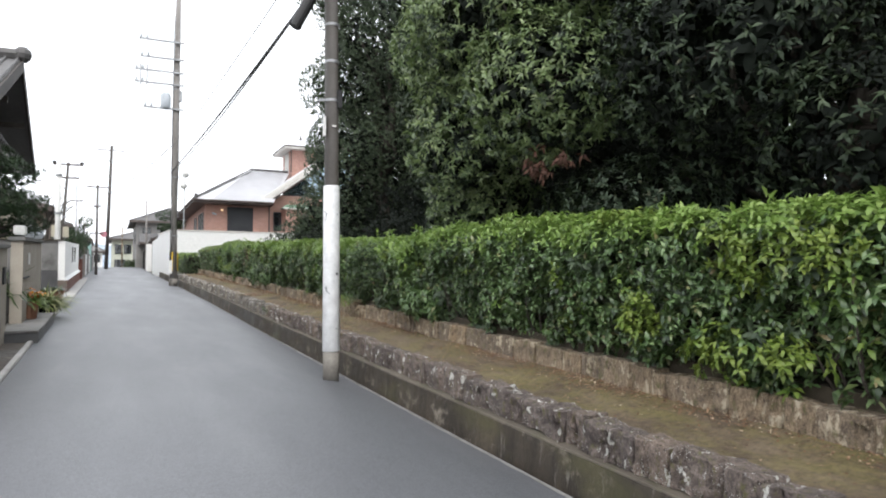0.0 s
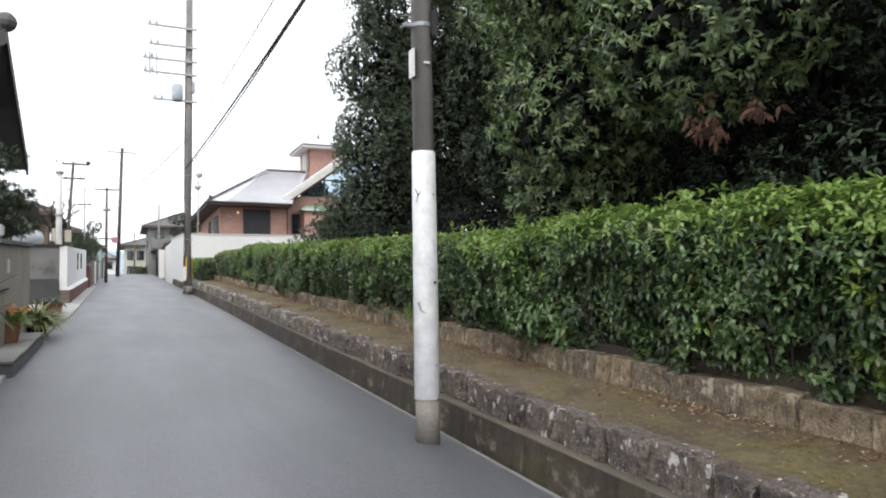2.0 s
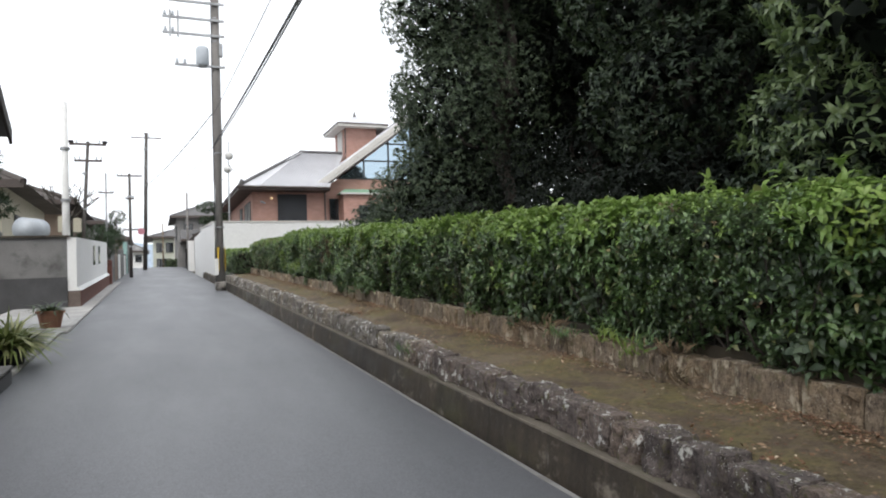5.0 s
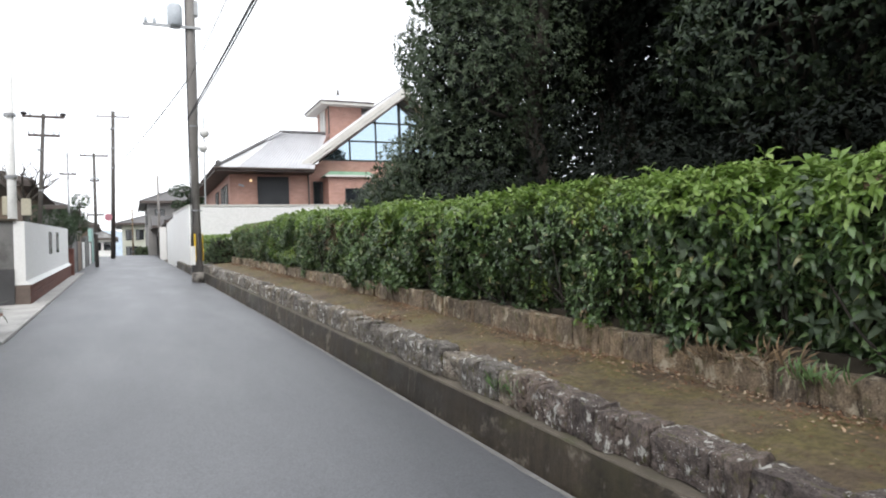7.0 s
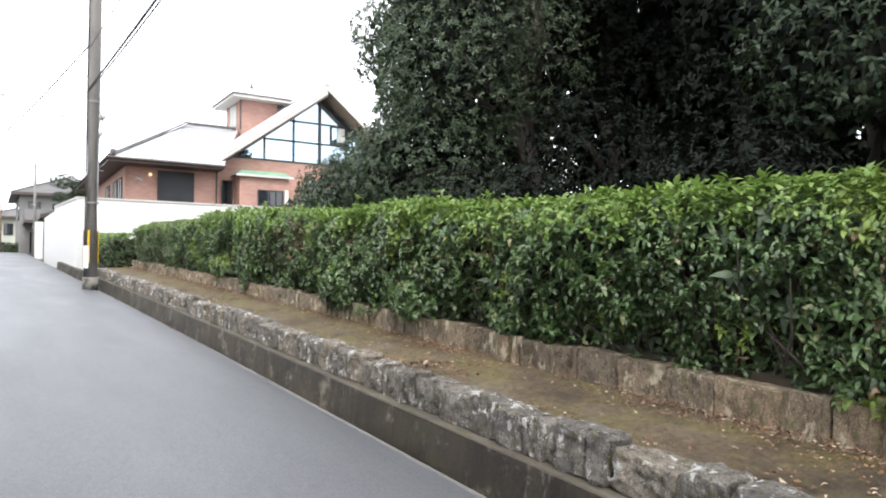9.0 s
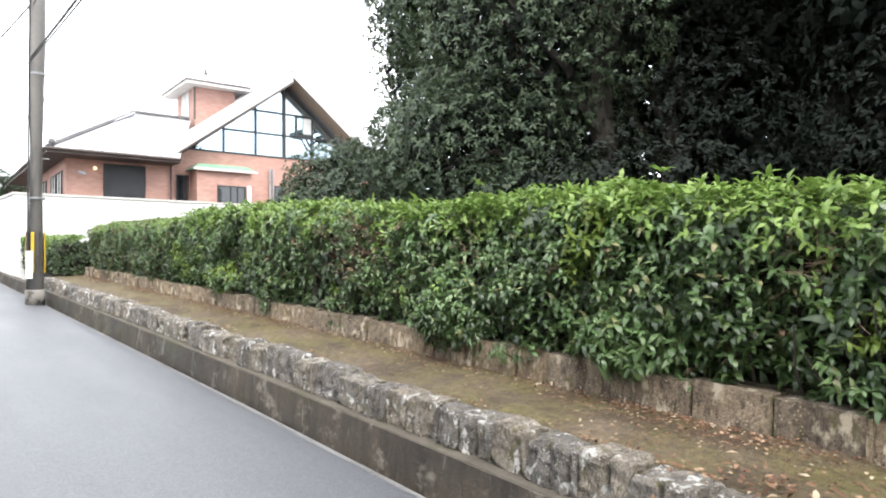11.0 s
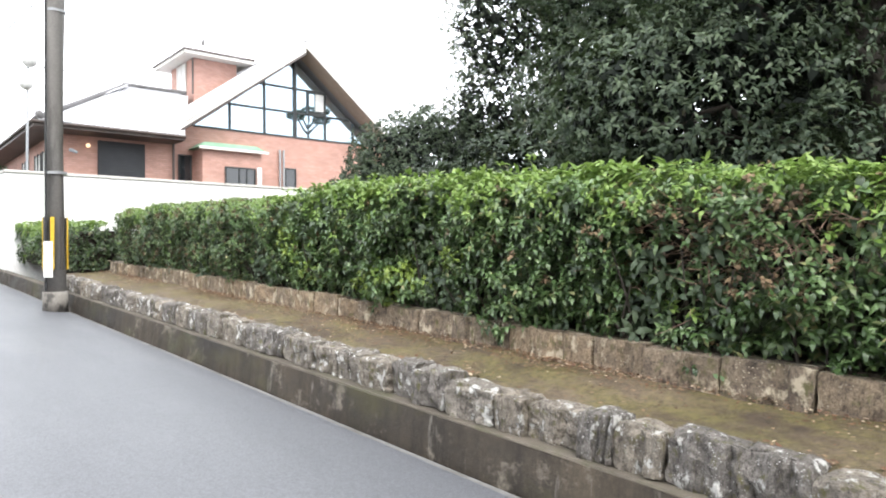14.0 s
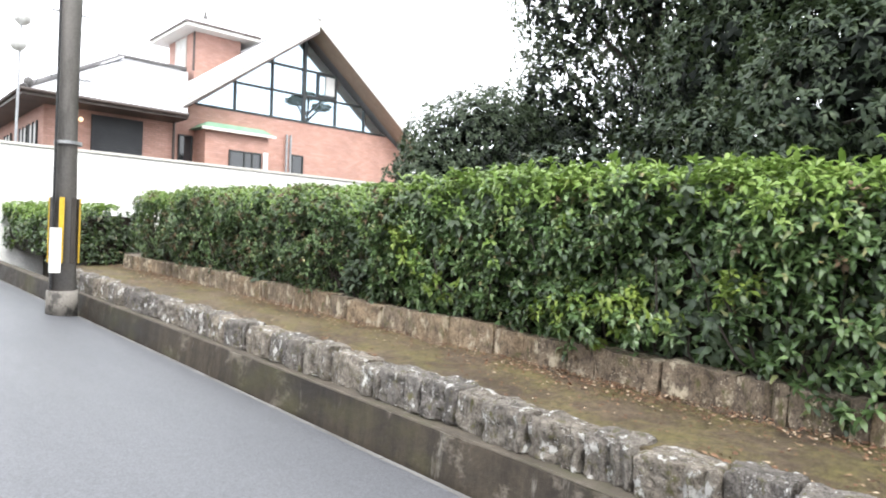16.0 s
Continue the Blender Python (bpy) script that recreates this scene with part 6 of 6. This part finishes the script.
# ---- old house with the street-facing gable ----
def gable_house():
    z0 = gz(17)
    ob = thing("house", "old timber house with a deep dark gable and grey tile roof", "house", at=(-4, 17, z0))
    part("wall", Shape().add([(-1.5, 13.6, z0), (-1.5, 20.0, z0), (-1.5, 20.0, 4.6), (-1.5, 17.0, 6.2), (-1.5, 13.6, 4.5), (-1.7, 13.6, z0), (-1.7, 20.0, z0), (-1.7, 20.0, 4.6), (-1.7, 17.0, 6.2), (-1.7, 13.6, 4.5)], [(0, 1, 2, 3, 4), (9, 8, 7, 6, 5), (0, 5, 6, 1), (1, 6, 7, 2), (2, 7, 8, 3), (3, 8, 9, 4), (4, 9, 5, 0)]), "soffit", ob)
    part("wall", Shape().box(-9, -1.7, 13.6, 13.8, z0, 4.5), "brown_wall", ob)
    part("wall", Shape().box(-9, -1.7, 19.8, 20.0, z0, 4.5), "brown_wall", ob)
    for y_e, z_e in ((13.2, 4.75), (20.5, 4.52)):
        y_r, z_r = 17.05, 6.42
        r = part("roof_slope", Shape().add([(-9, y_e, z_e), (-0.65, y_e, z_e), (-0.65, y_r, z_r), (-9, y_r, z_r), (-9, y_e, z_e - 0.14), (-0.65, y_e, z_e - 0.14), (-0.65, y_r, z_r - 0.14), (-9, y_r, z_r - 0.14)], [(0, 1, 2, 3), (7, 6, 5, 4), (0, 4, 5, 1), (1, 5, 6, 2), (2, 6, 7, 3), (3, 7, 4, 0)]), "roof_dark", ob)
        tiles(r, (-6.5, y_e, z_e), (-0.7, y_e, z_e), (-0.7, y_r, z_r), (-6.5, y_r, z_r), 26, "roof_dark")
        part("bargeboard", Shape().add([(-0.645, y_e, z_e - 0.02), (-0.645, y_r, z_r - 0.02), (-0.645, y_r, z_r - 0.28), (-0.645, y_e, z_e - 0.26), (-0.6, y_e, z_e - 0.02), (-0.6, y_r, z_r - 0.02), (-0.6, y_r, z_r - 0.28), (-0.6, y_e, z_e - 0.26)], [(0, 1, 2, 3), (7, 6, 5, 4), (0, 4, 5, 1), (1, 5, 6, 2), (2, 6, 7, 3), (3, 7, 4, 0)]), "soffit", r, "dark bargeboard")
    part("ridge_cap", Shape().tube([(-9, 17.05, 6.5), (-0.6, 17.05, 6.5)], [0.13, 0.13], 8), "roof_dark", ob)
    part("ridge_tile", Shape().ball((-0.62, 17.05, 6.52), 0.18), "roof_dark", ob)
    pent = part("pent_roof", Shape().hexa([(-1.5, 12.5, 4.5), (-0.72, 12.5, 4.12), (-0.72, 18.4, 4.12), (-1.5, 18.4, 4.5), (-1.5, 12.5, 4.58), (-0.72, 12.5, 4.2), (-0.72, 18.4, 4.2), (-1.5, 18.4, 4.58)]), "roof_dark", ob)
    for k in range(24):
        part("tile_end", Shape().tube([(-1.1, 12.6 + k * 0.245, 4.42), (-0.68, 12.6 + k * 0.245, 4.21)], [0.055, 0.06], 8), "roof_dark", pent)
    part("pent_fascia", Shape().box(-0.76, -0.72, 12.5, 18.4, 4.02, 4.118), "fascia", pent)
    for yy, zz in ((14, 4.55), (15.5, 5.1), (17, 5.95), (18.5, 5.2)):
        part("rafter", Shape().box(-1.5, -0.7, yy, yy + 0.12, zz, zz + 0.12), "soffit", ob)


gable_house()

# ---- kerb, step, walls and pots on the house side ----
kerb = thing("kerb", "low worn concrete kerb edging the lane", "kerb", "structure")
y = -8.0
while y < 40:
    if not 11.6 < y + 0.5 < 15.4:
        out = 0.1 if y >= 20 else 0.0
        part("kerb_stone", Shape().run(0.06 + out, 0.14 + out, y, y + 0.985, -0.1, 0.04), "pale_kerb", kerb, bevel=0.01)
    y += 1.0
apron = thing("apron", "damp grey concrete apron beside the lane", "pavement", "structure")
for y0, y1 in ((-8, 11.7), (15.4, 20), (20, 32), (32, 40)):
    part("slab", Shape().run(-1.5, 0.055 + (0.1 if y0 >= 20 else 0.0), y0, y1 - 0.01, -0.1, 0.03), "pale_kerb" if y0 >= 20 else "stained" if y0 == -8 else "gutter", apron)
step = solid("entrance_step", Shape().run(-0.6, 0.2, 11.85, 15.3, -0.1, 0.15), "dark_tile", "dark damp stone step at a house entrance", "step", "structure", bevel=0.012)
solid("step_top", Shape().run(-0.6, 0.21, 11.84, 15.31, 0.154, 0.19), "gutter", "damp grey slab on the entrance step", "step", "structure", bevel=0.008)
solid("entrance_landing", Shape().run(-1.5, -0.35, 12.6, 15.2, -0.1, 0.3), "gutter", "damp grey concrete entrance landing", "step", "structure", bevel=0.015)

entry_wall = thing("entry_wall", "beige rendered wall ending at the entrance with an intercom", "wall", "structure", at=(-0.3, 10, gz(10)))
part("panel", Shape().run(-0.42, -0.24, 6.0, 12.0, -0.1, 1.42), "beige", entry_wall, bevel=0.01)
part("coping", Shape().run(-0.46, -0.2, 6.0, 12.05, 1.424, 1.48), "grey_block", entry_wall, "grey coping", bevel=0.012)
part("intercom", Shape().run(-0.238, -0.21, 11.45, 11.7, 0.9, 1.15), "black", entry_wall, "dark intercom panel", bevel=0.006)
gate_post = solid("gate_post", Shape().run(-0.62, -0.48, 12.7, 12.84, -0.1, 2.6), "soffit", "dark stained timber gate post", "post", "structure", bevel=0.01)
gate_wall = thing("gate_wall", "beige rendered gate wall with a grey coping", "wall", "structure", at=(-0.2, 14.5, gz(14.5)))
part("panel", Shape().run(-0.32, -0.14, 13.1, 16.6, -0.1, 1.55), "beige", gate_wall, bevel=0.01)
part("coping", Shape().run(-0.36, -0.1, 13.05, 16.65, 1.554, 1.62), "grey_block", gate_wall, "grey coping", bevel=0.012)
part("nameplate", Shape().run(-0.138, -0.12, 13.9, 14.05, 1.15, 1.35), "white_sign", gate_wall, "small pale nameplate")
part("letter_slot", Shape().run(-0.138, -0.115, 13.15, 14.0, 0.92, 0.95), "black", gate_wall)
lantern = thing("gate_lamp", "boxy white lamp on top of the gate wall", "lamp", at=(-0.25, 13.6, gz(13.6) + 1.62))
part("lamp_body", Shape().run(-0.33, -0.15, 13.45, 13.75, 1.66, 1.82), "lamp_globe", lantern, bevel=0.02)
part("lamp_foot", Shape().run(-0.3, -0.18, 13.5, 13.7, 1.616, 1.664), "black", lantern)

garden_wall = thing("garden_wall", "white garden wall on a red-brown brick base", "wall", "structure", at=(-0.3, 30, gz(30)))
part("return_wall", Shape().box(-3.2, -0.36, 26.0, 26.2, gz(26) + 0.75, gz(26) + 1.72), "grey_block", garden_wall, "grey block return wall")
part("return_base", Shape().box(-3.2, -0.36, 25.95, 26.2, gz(26) - 0.2, gz(26) + 0.746), "dark_tile", garden_wall)
part("return_cap", Shape().box(-3.25, -0.3, 25.93, 26.25, gz(26) + 1.724, gz(26) + 1.77), "stained", garden_wall)
part("panel", Shape().run(-0.36, -0.16, 26.0, 38.0, 0.5, 1.72), "white_wall", garden_wall)
part("plaster_foot", Shape().hexa([(-0.36, 26.0, gz(26) + 0.42), (-0.06, 26.0, gz(26) + 0.42), (-0.06, 38.0, gz(38) + 0.42), (-0.36, 38.0, gz(38) + 0.42), (-0.36, 26.0, gz(26) + 0.497), (-0.155, 26.0, gz(26) + 0.497), (-0.155, 38.0, gz(38) + 0.497), (-0.36, 38.0, gz(38) + 0.497)]), "white_wall", garden_wall, "flared white plaster foot")
base = part("brick_base", Shape().run(-0.36, -0.09, 26.0, 38.0, -0.1, 0.415), "mortar", garden_wall, "red-brown brick base")
BRICK = Shape().box(0, 0.03, 0, 0.222, 0, 0.07)
brick_mesh = None
for row in range(5):
    for k in range(52):
        yb = 26.02 + k * 0.23 + (0.115 if row % 2 else 0.0)
        if yb > 37.7:
            continue
        if brick_mesh is None:
            ob = part("brick", BRICK, "red_brick", base)
            brick_mesh = ob.data
        else:
            ob = new("brick", brick_mesh)
            ob.parent = base
        ob.location = (-0.108, yb, gz(yb) + 0.02 + row * 0.08)
        ob.rotation_euler = (math.atan(GRADE), 0, 0)
for yy in (31.0, 33.2):
    part("slit_window", Shape().run(-0.165, -0.145, yy, yy + 0.75, 0.95, 1.55), "glass_dark", garden_wall, "dark grille opening")
brick_post = solid("brick_post", Shape().run(-0.5, 0.0, 38.0, 38.6, -0.1, 1.0), "red_brick", "red-brown brick gate post", "post", "structure", bevel=0.02)
fence = thing("street_fence", "mixed grey block and metal panel fence along the lane", "fence", "structure", at=(-0.1, 45, gz(45)))
for k, (mat, hh) in enumerate((("grey_block", 1.5), ("brown_wall", 1.6), ("white_wall", 1.2), ("grey_block", 1.4), ("white_wall", 1.1), ("teal", 1.9), ("grey_block", 1.3), ("white_wall", 1.1))):
    y0 = 39.0 + k * 2.6
    part("panel", Shape().run(-0.25 + 0.03 * k, -0.08 + 0.03 * k, y0, y0 + 2.5, -0.1, hh), mat, fence, bevel=0.01)
    part("post", Shape().run(-0.3 + 0.03 * k, -0.05 + 0.03 * k, y0 + 2.48, y0 + 2.62, -0.1, hh + 0.1), "grey_block", fence)


def pot_plant(x, y, r, h, mat, plant, label, seed, base=0.03, leaf=0.3, n=60, flowers=False):
    g = gz(y) + base
    ob = thing("potted_plant", label, "potted plant", at=(x, y, g))
    part("pot", Shape().tube([(x, y, g), (x, y, g + h * 0.85), (x, y, g + h * 0.86), (x, y, g + h), (x, y, g + h), (x, y, g + h - 0.05)], [r * 0.72, r * 0.95, r * 1.08, r * 1.08, r * 0.92, r * 0.9], 16), mat, ob)
    part("soil", Shape().tube([(x, y, g + h - 0.06), (x, y, g + h - 0.04)], [r * 0.9, r * 0.9], 14), "earth", ob)
    rg = np.random.default_rng(seed)
    d = unit(np.stack([rg.normal(0, 1, n), rg.normal(0, 1, n), rg.uniform(0.3, 1.6, n)], 1))
    pos = np.array([[x, y, g + h - 0.05]]) + rg.normal(0, r * 0.35, (n, 3)) * np.array([1, 1, 0.1])
    leaf_mesh("leaves", pos, d, np.tile([0, 0, 1.0], (n, 1)), leaf * rg.uniform(0.6, 1.2, n), np.full(n, 0.035), plant, ob, 0.55)
    if flowers:
        m = 70
        pos = np.array([[x, y, g + h + 0.14]]) + rg.normal(0, r * 0.7, (m, 3)) * np.array([1, 1, 0.35])
        leaf_mesh("flowers", pos, rg.normal(0, 1, (m, 3)), np.tile([0, 0, 1.0], (m, 1)), np.full(m, 0.06), np.full(m, 0.05), "orange", ob)


pot_plant(-0.12, 14.0, 0.17, 0.3, "terracotta", "hedge_top", "terracotta pot of orange flowers on the step", 3, 0.19, 0.26, 260, True)
pot_plant(-0.02, 16.5, 0.2, 0.2, "black", "variegated", "arching variegated plant in a low pot", 4, 0.03, 0.52, 320)
pot_plant(-0.5, 13.4, 0.26, 0.34, "grey_block", "hedge_dark", "spiky dark green plant in a grey pot", 5, 0.3, 0.6, 90)
pot_plant(-0.12, 20.9, 0.22, 0.3, "terracotta", "hedge_dark", "brown pot with a small green shrub", 6, 0.03, 0.28, 120)
cloud_tree(-0.95, 15.2, gz(15) + 0.2, [(-0.8, 14.6, 3.6, 0.75, 0.24), (-0.7, 16.0, 3.2, 0.7, 0.22), (-1.0, 15.2, 3.95, 0.55, 0.22), (-0.7, 14.3, 3.0, 0.5, 0.2), (-0.7, 17.2, 2.9, 0.6, 0.22), (-0.6, 16.4, 2.7, 0.4, 0.18)], "dark cloud-pruned garden pine behind the gate wall", 43)
cloud_tree(-0.9, 36, gz(36), [(-0.9, 36, 3.15, 0.46, 0.5), (-0.9, 36, 3.6, 0.36, 0.42), (-0.9, 36, 3.95, 0.24, 0.34)], "dark conical garden conifer behind the white wall", 45, 0.09)
cloud_tree(-0.35, 38.6, gz(38.6), [(-0.3, 38.5, 3.7, 0.42, 0.34), (-0.5, 38.9, 4.05, 0.34, 0.3), (-0.15, 38.8, 3.4, 0.36, 0.3)], "loose garden bush behind the fence", 44, 0.1)
cloud_tree(-0.2, 46, gz(46), [(-0.1, 46, 5.35, 0.4, 0.32), (-0.5, 46.4, 4.6, 0.6, 0.5), (-0.3, 45.6, 4.2, 0.5, 0.4)], "round-topped garden tree beside the lane", 46)


def bare_tree(x, y, height, label, seed):
    """A leafless crown: limbs that fork three times."""
    rnd = random.Random(seed)
    ob = thing("bare_tree", label, "tree", at=(x, y, gz(y)))
    trunk = Shape()
    fork = (x, y, gz(y) + height * 0.55)
    branch(trunk, (x, y, gz(y) - 0.05), fork, 0.11, 0.07, rnd, 0.08)
    part("trunk", trunk, "bark", ob, smooth=True)
    for k in range(6):
        limb = Shape()
        a = 2 * math.pi * (k + rnd.uniform(0, 0.6)) / 6
        tips = [(fork, 0.06, Vector((math.cos(a) * 0.55, math.sin(a) * 0.55, 0.55)))]
        for level in range(3):
            grown = []
            for base, rad, way in tips:
                end = Vector(base) + way
                branch(limb, base, end, rad, rad * 0.6, rnd, 0.05, 3)
                for _ in range(3):
                    turn = Vector((rnd.uniform(-0.5, 0.5), rnd.uniform(-0.5, 0.5), rnd.uniform(-0.15, 0.3)))
                    grown.append((end, rad * 0.58, way * 0.6 + turn * 0.6))
            tips = grown
        part("limb", limb, "bark", ob)


bare_tree(-1.6, 39.6, 4.9, "leafless garden tree with fine spreading branches", 71)
tank = thing("water_tank", "pale cylindrical tank beside a house", "tank", at=(-0.95, 28, gz(28)))
part("body", Shape().tube([(-1.5, 27.4, 3.35), (-1.2, 28.0, 3.35)], [0.3, 0.3], 16), "trafo", tank, smooth=True)
part("stand", Shape().box(-1.5, -1.2, 27.5, 27.9, gz(28), 3.1), "galv", tank)
meter = thing("meter_box", "cream electric meter boxes on a short post", "meter box", at=(-0.45, 26.8, gz(27)))
part("box_body", Shape().box(-0.62, -0.42, 26.6, 26.75, 3.2, 3.6), "cream", meter, bevel=0.01)
part("box_body", Shape().box(-0.28, -0.1, 26.6, 26.75, 3.2, 3.55), "cream", meter, bevel=0.01)
part("post", Shape().box(-0.52, -0.44, 26.75, 26.83, gz(27), 3.6), "galv", meter)

# ---- fallen leaves, debris and weeds on the terrace ----
debris = thing("fallen_leaves", "scattered dry brown leaves on the mossy strip", "fallen leaves", "stuff", at=(4.4, 12, gz(12) + 0.42))
g = np.random.default_rng(12)
n = 27000
yy = g.uniform(-4, 33, n)
near_back = g.uniform(0, 1, n) < 0.82
xx = np.where(near_back, 4.83 - np.abs(g.normal(0, 0.13, n)), g.uniform(4.15, 4.8, n))
dens = np.array([noise.noise(Vector((a * 0.6, 3, 1))) for a in yy])
w = (dens + g.uniform(-0.5, 0.5, n) > 0.0) & (xx > 4.15)
pos = np.stack([xx, yy, np.array([tz(a, b) for a, b in zip(xx, yy)]) + 0.018], 1)[w]
ax = np.stack([g.normal(0, 1, len(pos)), g.normal(0, 1, len(pos)), np.abs(g.normal(0, 0.15, len(pos)))], 1)
leaf_mesh("leaf_litter", pos, ax, np.tile([0, 0, 1.0], (len(pos), 1)), g.uniform(0.012, 0.04, len(pos)), g.uniform(0.007, 0.018, len(pos)), "dry_leaf", debris, 0.05)
pos = np.stack([4.15 + np.abs(g.normal(0, 0.06, 900)), g.uniform(9, 27, 900), np.zeros(900)], 1)
pos[:, 2] = [tz(a, b) + 0.018 for a, b in pos[:, :2]]
pos = pos[np.array([noise.noise(Vector((a * 0.9, 8, 1))) > 0.08 for a in pos[:, 1]])]
leaf_mesh("edge_litter", pos, g.normal(0, 1, pos.shape) * np.array([1, 1, 0.2]), np.tile([0, 0, 1.0], (len(pos), 1)), g.uniform(0.02, 0.06, len(pos)), g.uniform(0.01, 0.025, len(pos)), "dry_leaf", debris, 0.1)
m = 110
heap = np.array([[4.3, 16.6, tz(4.3, 16.6) + 0.015]]) + g.normal(0, 1, (m, 3)) * np.array([0.13, 0.24, 0.0])
heap[:, 2] += g.uniform(0, 0.05, m)
leaf_mesh("leaf_heap", heap, g.normal(0, 1, (m, 3)) * np.array([1, 1, 0.3]), np.tile([0, 0, 1.0], (m, 1)), g.uniform(0.03, 0.075, m), g.uniform(0.012, 0.026, m), "dry_leaf", debris, 0.1)
weeds = thing("weeds", "small green and straw-coloured weeds along the stones", "weeds", "stuff", at=(4.4, 13, gz(13) + 0.42))
spots = [(3.98, 13.62, 0.3, "hedge_mid"), (4.76, 11.9, 0.6, "hedge_mid"), (4.78, 11.0, 0.6, "hedge_yellow"), (4.75, 8.4, 0.55, "hedge_dry"), (4.77, 12.6, 0.6, "hedge_dry"), (4.78, 18.9, 0.6, "hedge_mid"), (4.82, 10.6, 0.64, "hedge_dry"), (4.82, 10.9, 0.66, "hedge_mid"), (4.8, 11.3, 0.64, "hedge_yellow"), (4.74, 10.5, 0.5, "hedge_dry"), (4.82, 12.2, 0.64, "hedge_dry")]
for wx, wy, wh, mat in spots:
    m = 34
    pos = np.array([[wx, wy, gz(wy) + wh - 0.05]]) + g.normal(0, 0.07, (m, 3)) * np.array([0.6, 1.4, 0.3])
    ax = np.stack([g.normal(-0.3, 0.5, m), g.normal(0, 0.7, m), g.uniform(0.5, 1.2, m)], 1)
    leaf_mesh("weed_blades", pos, ax, np.tile([-1.0, 0, 0.3], (m, 1)), g.uniform(0.06, 0.16, m), np.full(m, 0.013), mat, weeds, 0.4)

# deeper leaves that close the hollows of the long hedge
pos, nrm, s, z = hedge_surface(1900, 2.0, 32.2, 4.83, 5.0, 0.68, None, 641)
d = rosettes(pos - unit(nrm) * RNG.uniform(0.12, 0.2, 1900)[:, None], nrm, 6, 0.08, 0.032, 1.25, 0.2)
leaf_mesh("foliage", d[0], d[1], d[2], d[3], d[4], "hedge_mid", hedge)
